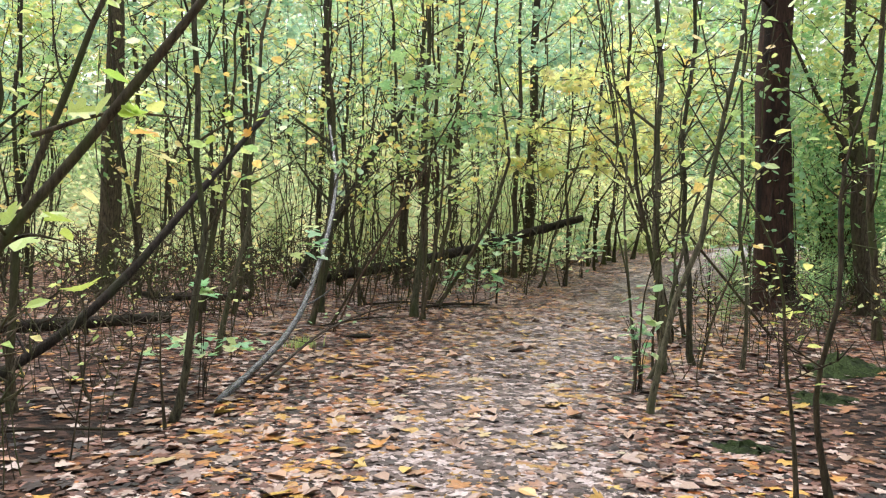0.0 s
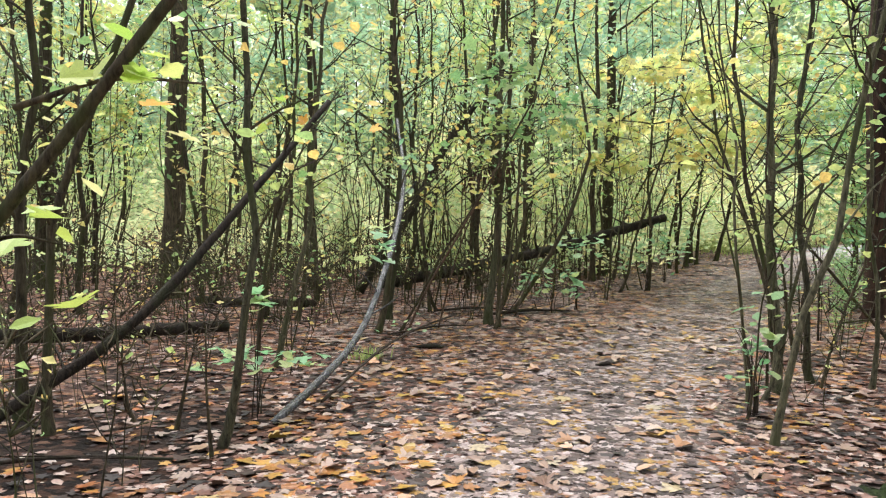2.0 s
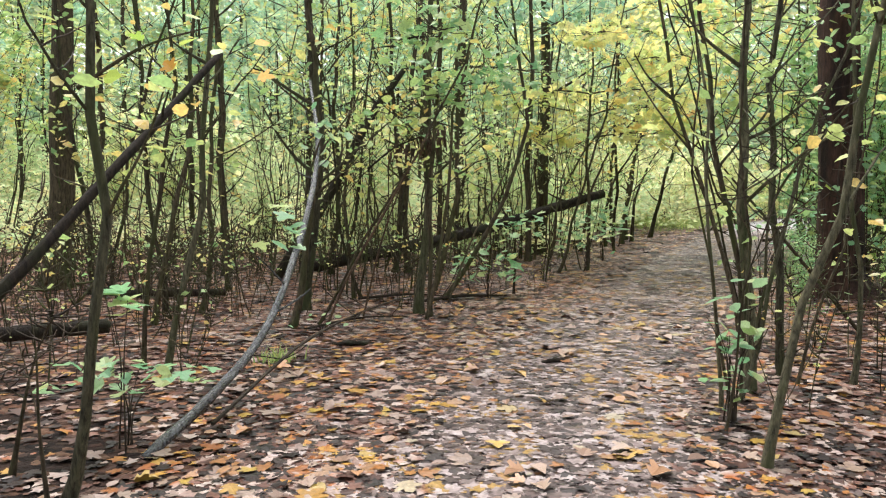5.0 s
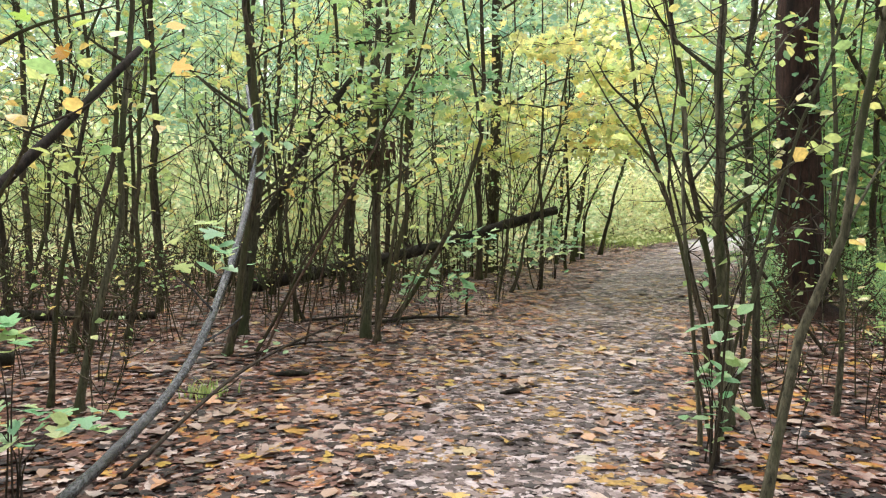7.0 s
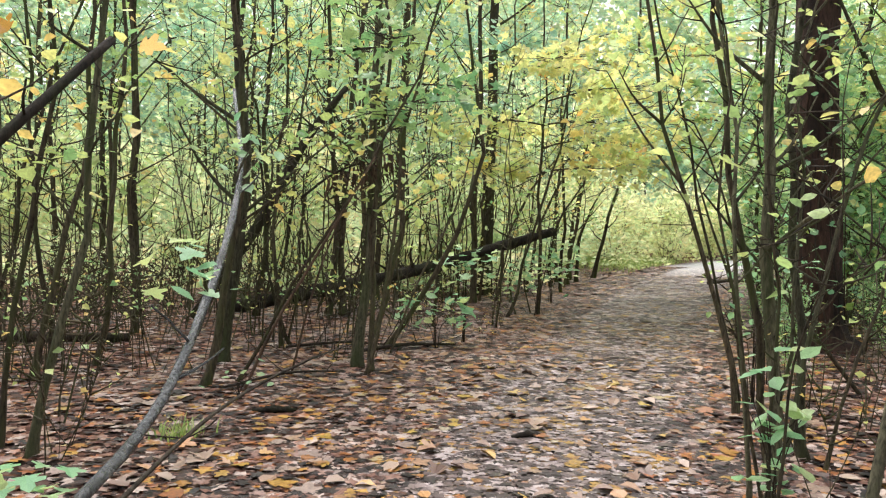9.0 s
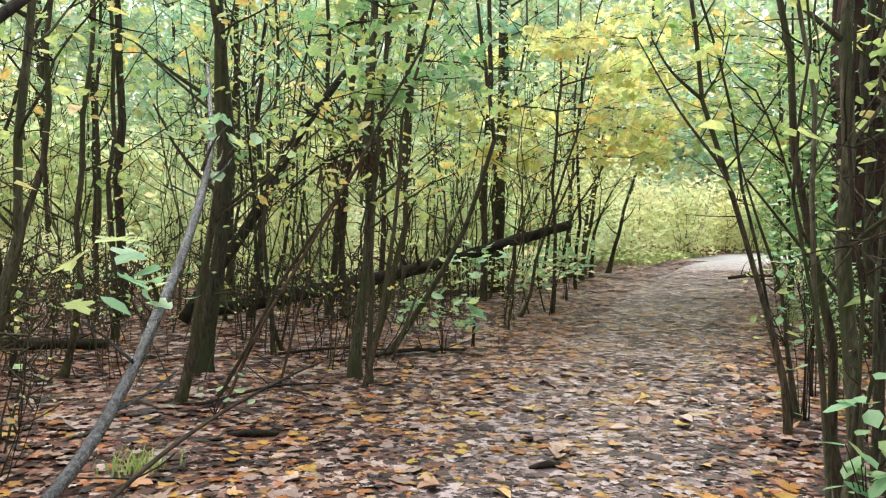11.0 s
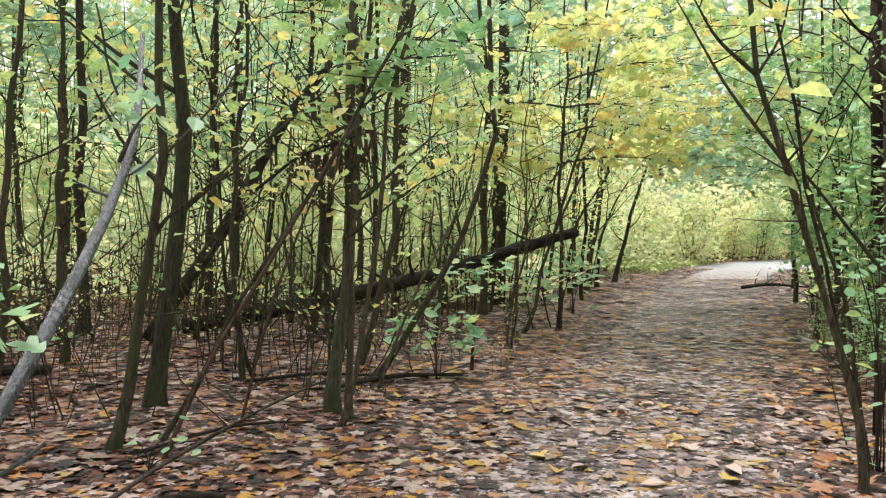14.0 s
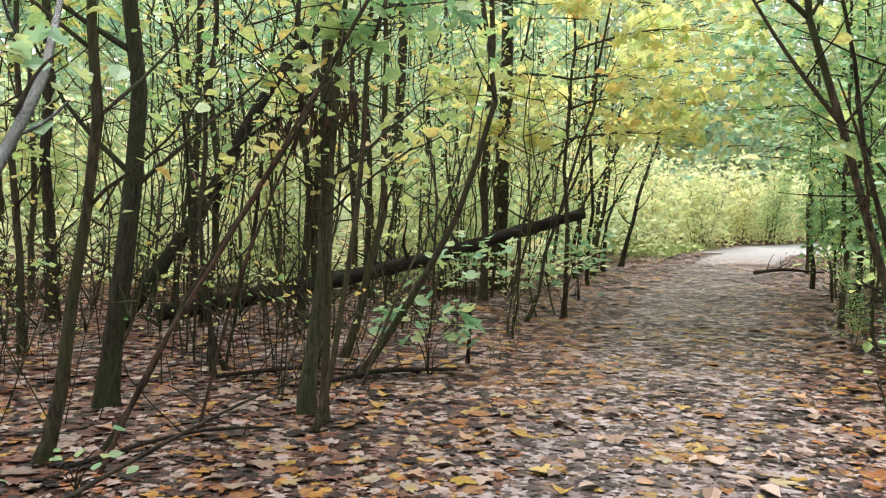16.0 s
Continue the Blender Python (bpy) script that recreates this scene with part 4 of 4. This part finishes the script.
def far_woods():
    """The wood that goes on all around, as loose masses of leaves."""
    rng = np.random.default_rng(77)
    low, crowns, per, rest = 70000, 1500, 80, 24000
    an = np.concatenate([rng.uniform(0.75, 2.5, low), np.repeat(rng.uniform(0.75, 2.5, crowns), per), rng.uniform(2.5, 7.03, rest)])
    d = np.concatenate([54 + 14 * rng.uniform(0, 1, low) ** 0.7, np.repeat(rng.uniform(54, 68, crowns), per), rng.uniform(54, 68, rest)])
    z = np.concatenate([9 * rng.uniform(0, 1, low), np.repeat(5 + 20 * rng.uniform(0, 1, crowns), per), 20 * rng.uniform(0, 1, rest) ** 1.15])
    c = np.stack([4 + np.cos(an) * d, 10 + np.sin(an) * d, z], -1)
    c[low:low + crowns * per] += rng.normal(0, 1, (crowns * per, 3)) * np.array((1.5, 1.5, 0.8))
    size = np.where(d > 62, 0.6, 0.42)
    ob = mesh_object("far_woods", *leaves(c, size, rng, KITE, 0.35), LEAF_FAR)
    return tagged(ob, "far yellow-green woods closing the view all round", "woods", kind="stuff")


far_woods()


# ---- sprays of large leaves, grass, ivy and single fallen leaves ----
def leaf_mesh(name, shape, curl, seed):
    rng = np.random.default_rng(seed)
    v, f = leaves(np.zeros((1, 3)), 1.0, rng, shape, 1.0, curl, 0.0)
    me = bpy.data.meshes.new(name)
    me.from_pydata(v.tolist(), [], f)
    return me


def one_leaf(me, where, size, rng, parent, tip=0.35, name="leaf"):
    ob = new(name, me)
    ob.parent = parent
    ob.location = where
    ob.rotation_euler = (rng.normal(0, tip), rng.normal(0, tip), rng.uniform(0, 6.28))
    s = size * rng.uniform(0.7, 1.25)
    ob.scale = (s, s, s)
    return ob


def leaf_set(tag, mat):
    made = []
    for i, (shape, curl) in enumerate(((OVAL, 0.15), (MAPLE, 0.15), (MAPLE, 0.35), (OVAL, 0.4))):
        me = leaf_mesh(tag, shape, curl, i)
        me.materials.append(mat)
        made.append(me)
    return made


GREEN_LEAVES, GOLD_LEAVES, FALLEN_LEAVES = leaf_set("green_leaf", SINGLE_GREEN), leaf_set("gold_leaf", SINGLE_GOLD), leaf_set("fallen_leaf", SINGLE_FALLEN)


def seedling(x, y, z, spread, n, size, meshes, label, seed, thick=0.12, stems=3, kind=1):
    """A low plant: thin stems from the ground, each leaf its own piece, in a flat tier."""
    rng = np.random.default_rng(seed)
    root = new("seedling")
    gz = float(ground_z(x, y))
    root.location = (x, y, gz)
    tagged(root, label, "plant", "seedlings")
    for i in range(stems):
        end = np.array((rng.uniform(-0.7, 0.7) * spread, rng.uniform(-0.3, 0.3) * spread, z + rng.normal(0, thick * 0.5)))
        line = spline([(rng.normal(0, 0.02), rng.normal(0, 0.02), -0.03), end * np.array((0.3, 0.3, 0.7)), end], 8)
        mesh_object("stem", *tube(line, np.linspace(0.006, 0.002, 8), 5, i), TWIG, root)
    for i in range(n):
        p = (rng.uniform(-1, 1) * spread, rng.uniform(-0.5, 0.5) * spread, z + rng.normal(0, thick))
        one_leaf(meshes[kind if rng.uniform() < 0.8 else 0], p, size, rng, root)
    return root


seedling(-1.87, 6.28, 0.4, 0.45, 40, 0.105, GREEN_LEAVES, "low maple seedlings with flat pale green leaves", 1, 0.045, 4)
seedling(-1.87, 6.2, 0.85, 0.16, 10, 0.12, GREEN_LEAVES, "thin seedling with a few pale green leaves", 2, 0.05, 2)
seedling(1.68, 6.75, 0.6, 0.2, 30, 0.11, GREEN_LEAVES, "leafy green shoots at the foot of a stem clump", 3, 0.26, 5, 0)
seedling(0.5, 12.4, 0.5, 0.5, 60, 0.13, GREEN_LEAVES, "low leafy spray of pale green maple leaves", 6, 0.16, 6)
seedling(0.9, 12.9, 1.0, 0.4, 40, 0.12, GREEN_LEAVES, "low leafy spray of pale green maple leaves", 7, 0.12, 5)
seedling(3.2, 18.3, 0.85, 0.55, 60, 0.15, GREEN_LEAVES, "green spray of leaves below the log's end", 8, 0.2, 6)
seedling(2.45, 16.0, 0.75, 0.5, 60, 0.13, GREEN_LEAVES, "green spray of leaves beneath the propped log", 14, 0.2, 6)
seedling(1.72, 6.75, 0.42, 0.14, 22, 0.1, GREEN_LEAVES, "round green leaves on shoots at a stem's foot", 15, 0.16, 5, 0)
seedling(-1.3, 9.5, 0.2, 0.3, 9, 0.075, GREEN_LEAVES, "small seedlings in the leaf litter", 9, 0.08, 5, 0)
seedling(3.0, 7.0, 0.8, 0.35, 16, 0.09, GOLD_LEAVES, "leafy shoot with turning yellow-green leaves", 10, 0.3, 5, 0)
seedling(3.0, 9.6, 1.0, 0.32, 60, 0.085, GREEN_LEAVES, "leafy green shoots beside the path", 11, 0.4, 6, 0)
seedling(3.5, 10.4, 1.5, 0.4, 70, 0.085, GREEN_LEAVES, "leafy green shoots beside the path", 12, 0.4, 6, 0)


def hanging_spray(x, y, z, n, size, spread, meshes, label, seed, reach=(0, 0, 0), tip=0.45):
    """A branch reaching in, with single large leaves hung along it."""
    rng = np.random.default_rng(seed)
    root = new("branch_spray")
    root.location = (x, y, z)
    tagged(root, label, "branch", "leafy branches")
    line = spline([(0, 0, 0), np.array(reach) * 0.5 + np.array((0, 0, 0.05)), reach], 10)
    mesh_object("branch", *tube(line, np.linspace(0.012, 0.003, 10), 6, seed), BARK_DARK, root)
    for i in range(n):
        p = line[rng.integers(3, 10)] + rng.normal(0, spread, 3)
        one_leaf(meshes[1 if rng.uniform() < 0.6 else 0], tuple(p), size, rng, root, tip)
    return root


hanging_spray(-1.22, 7.9, 1.0, 14, 0.12, 0.09, GREEN_LEAVES, "thin shoot with bluish green leaves on the bent stem", 7, (0.1, -0.8, 0.25))
hanging_spray(-1.22, 8.75, 1.7, 14, 0.11, 0.09, GREEN_LEAVES, "thin shoot with bluish green leaves on the bent stem", 8, (0.12, 0.2, 0.3))
hanging_spray(-1.55, 3.0, 1.75, 12, 0.11, 0.13, GOLD_LEAVES, "near branch with large yellow-green leaves", 1, (0.5, 0.2, 0.1))
hanging_spray(-1.72, 3.0, 1.3, 7, 0.11, 0.10, GOLD_LEAVES, "near twig with yellow-green leaves", 2, (0.25, 0.1, 0.05))
hanging_spray(-1.78, 5.55, 1.9, 8, 0.1, 0.2, GOLD_LEAVES, "twig with pale and orange leaves", 3, (0.6, 0.1, 0.3))
log("leaning_branch", [(-2.3, 2.95, -0.02), (-1.7, 3.0, 1.3), (-1.35, 3.0, 1.72), (-1.0, 3.0, 2.15), (-0.6, 3.05, 2.7)], [0.03, 0.024, 0.02, 0.017, 0.01], BARK_DARK, "slender dark stem leaning in beside the path", "sapling", seed=9, stubs=3)
log("thin_stick", [(-1.5, 6.6, 0.03), (-1.25, 8.2, 0.2), (-0.8, 10.2, 0.22), (-0.45, 11.6, 0.16)], [0.013, 0.012, 0.01, 0.006], TWIG, "thin dead stick propped among the stems", "stick", seed=11, stubs=3)
log("wood_chunk", [(-1.12, 9.08, 0.03), (-0.95, 9.08, 0.04), (-0.8, 9.1, 0.035)], [0.016, 0.028, 0.014], BARK_DEAD, "short mossy chunk of dead wood on the litter", "dead wood", seed=12, n=14, rough=0.22)
log("wood_chunk", [(0.72, 8.45, 0.0), (0.83, 8.47, 0.02), (0.95, 8.5, 0.0)], [0.012, 0.02, 0.01], BARK_DEAD, "small dark piece of wood on the path", "dead wood", seed=13, n=14, rough=0.22)
log("fallen_log", [(-4.9, 12.6, 0.06), (-3.9, 12.3, 0.09), (-3.0, 12.4, 0.08)], [0.07, 0.06, 0.05], BARK_DEAD, "short dark log half sunk in leaf litter", seed=14, stubs=2)


def moss_mound(x, y, w, d, h, seed):
    rng = np.random.default_rng(seed)
    n, m = 16, 7
    verts = []
    for i in range(m):
        f = i / (m - 1)
        for j in range(n):
            an = 2 * math.pi * j / n
            rr = f * (1 + 0.18 * math.sin(3 * an + seed) + rng.normal(0, 0.14))
            verts.append((w * rr * math.cos(an), d * rr * math.sin(an), h * (1 - f * f) * (1 + rng.normal(0, 0.3)) - 0.02))
    faces = [[i * n + j, (i + 1) * n + j, (i + 1) * n + (j + 1) % n, i * n + (j + 1) % n] for i in range(m - 1) for j in range(n)]
    ob = mesh_object("moss_mound", verts, faces, MOSS)
    ob.location = (x, y, float(ground_z(x, y)))
    return tagged(ob, "low mound of dark green moss in the litter", "moss", "moss mounds")


moss_mound(1.95, 5.1, 0.3, 0.2, 0.06, 1)
moss_mound(3.95, 7.7, 0.5, 0.35, 0.14, 2)
moss_mound(3.2, 6.6, 0.35, 0.25, 0.07, 3)


def grass(name, label, count, cx, cy, sx, sy, tall, seed):
    rng = np.random.default_rng(seed)
    x, y = rng.normal(cx, sx, count), rng.normal(cy, sy, count)
    keep = off_path(x, y) > 0.1
    x, y, count = x[keep], y[keep], int(keep.sum())
    z = ground_z(x, y)
    an = rng.uniform(0, 6.28, count)
    hh = tall * rng.uniform(0.5, 1.2, count)
    side = np.stack([np.cos(an), np.sin(an), 0 * an], -1) * 0.006 * (1 + tall)
    base = np.stack([x, y, z - 0.01], -1)
    bend = np.stack([rng.normal(0, 0.35, count) * hh, rng.normal(0, 0.35, count) * hh, hh], -1)
    mid = base + bend * np.array((0.3, 0.3, 0.6))
    verts = np.stack([base - side, base + side, mid + side * 0.7, mid - side * 0.7, base + bend], 1).reshape(-1, 3)
    k = np.arange(count)[:, None] * 5
    faces = (k + np.array([[0, 1, 2, 3]])).tolist() + (k + np.array([[3, 2, 4]])).tolist()
    return tagged(mesh_object(name, verts, faces, GRASS), label, "grass", kind="stuff")


grass("grass_tuft", "small tuft of fresh green grass in the litter", 90, -1.46, 8.38, 0.1, 0.08, 0.13, 1)
grass("grass_verge", "green grass verge along the far bend of the path", 5000, 9.0, 32.5, 2.2, 1.6, 0.3, 2)


def ivy(x, y, r, n, seed, top=3.8):
    """Ivy leaves on a trunk, thin creeping stems between them."""
    rng = np.random.default_rng(seed)
    root = new("ivy")
    root.location = (x, y, 0)
    tagged(root, "ivy with pale leaves climbing a thick trunk", "ivy")
    for i in range(3):
        a0 = -1.6 + rng.normal(0, 0.5)
        zz = np.linspace(0.0, top * rng.uniform(0.6, 1), 14)
        line = np.stack([(r + 0.012) * np.cos(a0 + 0.25 * np.sin(zz * 2 + i)) - 0.04 * zz, (r + 0.012) * np.sin(a0 + 0.25 * np.sin(zz * 2 + i)), zz], -1)
        mesh_object("stem", *tube(line, np.full(14, 0.008), 5, i), TWIG, root)
    for i in range(n):
        a0, z = rng.uniform(-3.0, 0.0), top * rng.uniform(0.05, 1) ** 0.9
        rr = r * (1.15 - 0.05 * z) + abs(rng.normal(0.03, 0.06))
        ob = one_leaf(GREEN_LEAVES[0] if rng.uniform() < 0.85 else GOLD_LEAVES[0], (rr * math.cos(a0) - 0.04 * z, rr * math.sin(a0), z), 0.13, rng, root, 0.5)
    return root


ivy(5.17, 12.40, 0.32, 150, 3)


def fallen_leaves(n, seed):
    """The large single leaves nearest the walk, each its own piece."""
    rng = np.random.default_rng(seed)
    for i in range(n):
        y = 3.2 + 8.5 * rng.uniform() ** 1.2
        x = float(path_x(y)) + rng.normal(-0.4, 1.4)
        one_leaf(FALLEN_LEAVES[int(rng.integers(4))], (x, y, float(ground_z(x, y)) + 0.025), 0.115, rng, GROUND, 0.12, "fallen_leaf")


fallen_leaves(300, 5)


# ---- trees with boughs in flat layers, reaching over the path ----
def bough(root, start, az, length, leaf, size, mat, rng, r0=0.016, rise=0.25):
    """A nearly level limb: side twigs in one layer, leaves hung flat along them."""
    d = np.array((math.cos(az), math.sin(az), rise))
    line = [np.array(start, float)]
    for k in range(9):
        d = d + np.array((rng.normal(0, 0.08), rng.normal(0, 0.08), -0.05))
        line.append(line[-1] + d / np.linalg.norm(d) * length / 9)
    line = np.array(line)
    limb = mesh_object("limb", *tube(line, np.linspace(r0, 0.003, 10), 6, leaf), BARK_DARK, root)
    pieces, spots = [], list(line[3:])
    for q in range(16):
        k = int(rng.integers(2, 10))
        turn = az + rng.choice((-1, 1)) * rng.uniform(0.4, 1.1)
        tl = limb_line(line[k], (math.cos(turn), math.sin(turn), rng.normal(0.02, 0.1)), length * rng.uniform(0.2, 0.5), rng, 6, -0.05)
        pieces.append(tube(tl, np.linspace(0.006, 0.0015, len(tl)), 4, q))
        spots += list(tl[1:])
    tagged(mesh_object("twig_spray", *join(pieces), TWIG, limb), kind="stuff")
    c = np.array(spots)[rng.integers(0, len(spots), leaf)] + rng.normal(0, 1, (leaf, 3)) * np.array((0.14, 0.14, 0.13))
    tagged(mesh_object("foliage", *leaves(c, size, rng, LOBED, 0.5, -0.12), mat, limb), kind="stuff")


def layered_tree(x, y, h, r, seed, boughs, leaf, size, mat, label, lean=0.0):
    rng = np.random.default_rng(seed)
    root = new("young_maple")
    root.location = (x, y, float(ground_z(x, y)))
    tagged(root, label, "tree", "young maples")
    line = trunk_line(0, 0, lean, 0.0, h, seed, wob=0.04)
    mesh_object("trunk", *tube(line, r * (1 - 0.75 * np.clip(line[:, 2] / h, 0, 1)), 9, seed), BARK_DARK, root)
    for z, az, length in boughs:
        k = int(np.clip(np.searchsorted(line[:, 2], z), 1, len(line) - 1))
        bough(root, line[k], radians(az), length, leaf, size, mat, rng)
    return root


GOLD_LABEL = "young maple with layered golden autumn leaves over the path"
COOL_LABEL = "young maple with layered cool green leaves over the path"
layered_tree(2.55, 16.4, 5.6, 0.035, 900, ((2.1, -20, 1.5), (2.4, 200, 1.2), (2.7, -60, 1.6), (2.9, 20, 1.9), (3.1, 170, 1.7), (3.4, -30, 2.0), (3.8, -110, 1.6), (4.2, 40, 1.7)), 120, 0.15, LEAF_GOLD, GOLD_LABEL)
layered_tree(3.9, 20.6, 7.0, 0.04, 901, ((2.8, -30, 1.8), (3.2, 200, 1.8), (3.6, -70, 2.0), (4.0, 10, 2.4), (4.6, 160, 2.2), (5.0, -40, 2.2)), 120, 0.17, LEAF_GOLD, GOLD_LABEL)
layered_tree(8.3, 20.5, 7.5, 0.05, 902, ((2.4, 190, 2.4), (2.9, 160, 2.6), (3.3, 215, 2.8), (3.8, 180, 3.2), (4.3, 150, 2.8), (4.7, 205, 3.2), (5.2, 175, 3.0), (5.7, 230, 2.6)), 130, 0.16, LEAF_CANOPY, COOL_LABEL)
layered_tree(7.2, 17.2, 7.0, 0.045, 903, ((2.6, 195, 1.8), (3.1, 150, 2.0), (3.6, 220, 2.2), (4.1, 180, 2.6), (4.6, 140, 2.2), (5.0, 200, 2.4)), 120, 0.15, LEAF, COOL_LABEL)
layered_tree(10.4, 24.5, 8.0, 0.05, 904, ((2.6, 170, 2.6), (3.2, 200, 3.0), (3.8, 150, 3.2), (4.4, 185, 3.4), (5.0, 215, 3.0), (5.6, 165, 3.2)), 130, 0.18, LEAF_CANOPY, COOL_LABEL)
spray_rng = np.random.default_rng(905)
for z, az, length in ((2.55, -60, 0.9), (2.8, -20, 1.1), (3.1, -100, 1.0), (3.2, 150, 0.8)):
    bough(SPRAY_STEM, (0.25, 0, z), radians(az), length, 46, 0.12, LEAF_GREEN, spray_rng, 0.01)


# ---- dead poles propped among the stems, with a tangle of withered leaves ----
log("leaning_pole", [(-1.32, 9.85, -0.02), (-1.05, 9.92, 0.6), (-0.75, 10.0, 1.13), (-0.25, 10.05, 2.02)], [0.014, 0.013, 0.012, 0.007], WITHERED, "thin dead brown pole leaning against a stem", "dead branch", seed=31, stubs=4)
log("leaning_pole", [(-1.0, 10.6, -0.02), (-0.78, 10.7, 0.9), (-0.42, 10.85, 1.9)], [0.011, 0.010, 0.006], WITHERED, "thin dead brown pole leaning against a stem", "dead branch", seed=32, stubs=3)
log("leaning_pole", [(-0.05, 11.9, -0.02), (0.25, 12.2, 0.75), (0.75, 12.6, 1.75), (0.95, 12.8, 2.6)], [0.013, 0.012, 0.01, 0.006], BARK_DARK, "slender dark shoot leaning out to the path", "sapling", seed=33, stubs=5)


def withered_tangle(x, y, z, n, seed):
    """Shrivelled leaf strips and bark shreds hanging from a snapped branch."""
    rng = np.random.default_rng(seed)
    root = new("dead_branch")
    root.location = (x, y, z)
    tagged(root, "snapped dead branch hung with withered brown leaves", "dead branch")
    line = spline([(-0.55, 0.1, -0.32), (-0.2, 0.03, -0.06), (0.12, 0.0, 0.06), (0.34, 0.15, 0.16)], 12)
    mesh_object("branch", *tube(line, np.linspace(0.014, 0.006, 12), 6, seed), BARK_DEAD, root)
    strips = []
    for i in range(n):
        p = line[rng.integers(4, 12)] + rng.normal(0, 0.03, 3)
        drop = rng.uniform(0.08, 0.3)
        way = np.array((rng.normal(0, 0.05), rng.normal(0, 0.05), -drop))
        strips.append(tube([p, p + way * 0.5 + rng.normal(0, 0.012, 3), p + way], [0.003, rng.uniform(0.007, 0.014), 0.002], 4, i, 0.3))
    tagged(mesh_object("withered_leaves", *join(strips), WITHERED, root), kind="stuff")


withered_tangle(-0.42, 10.95, 2.0, 70, 41)
log("fallen_branch", [(-1.2, 12.1, 0.04), (-0.6, 12.3, 0.07), (0.0, 12.35, 0.04)], [0.016, 0.015, 0.008], BARK_DEAD, "thin dead branch lying among brown leaves", "dead branch", seed=25, stubs=4, n=12)
log("fallen_branch", [(-1.5, 9.9, 0.03), (-0.9, 10.5, 0.06), (-0.5, 10.6, 0.05)], [0.012, 0.012, 0.006], BARK_DEAD, "thin dead branch lying among brown leaves", "dead branch", seed=26, stubs=4, n=12)

log("leaning_stick", [(4.10, 9.75, -0.02), (3.24, 9.65, 0.95), (2.50, 9.6, 1.77)], [0.02, 0.016, 0.008], BARK_DARK, "thin bare stick leaning across a leafy sapling", "stick", seed=21, stubs=3)
log("fallen_branch", [(8.9, 24.2, 0.04), (9.7, 24.5, 0.1), (10.7, 24.3, 0.06)], [0.045, 0.04, 0.02], BARK_DEAD, "dark fallen branch at the edge of the path", "dead branch", seed=22, stubs=6, n=14)
log("fallen_branch", [(-0.4, 11.9, 0.03), (0.1, 12.3, 0.05), (0.75, 12.5, 0.03)], [0.02, 0.022, 0.012], BARK_DEAD, "mossy fallen branch in the leaf litter", "dead branch", seed=23, stubs=4, n=12)
log("fallen_branch", [(-3.4, 4.6, 0.03), (-2.6, 5.0, 0.06), (-2.0, 5.1, 0.04)], [0.014, 0.013, 0.008], BARK_DEAD, "thin dead branch lying among brown leaves", "dead branch", seed=24, stubs=6, n=12)
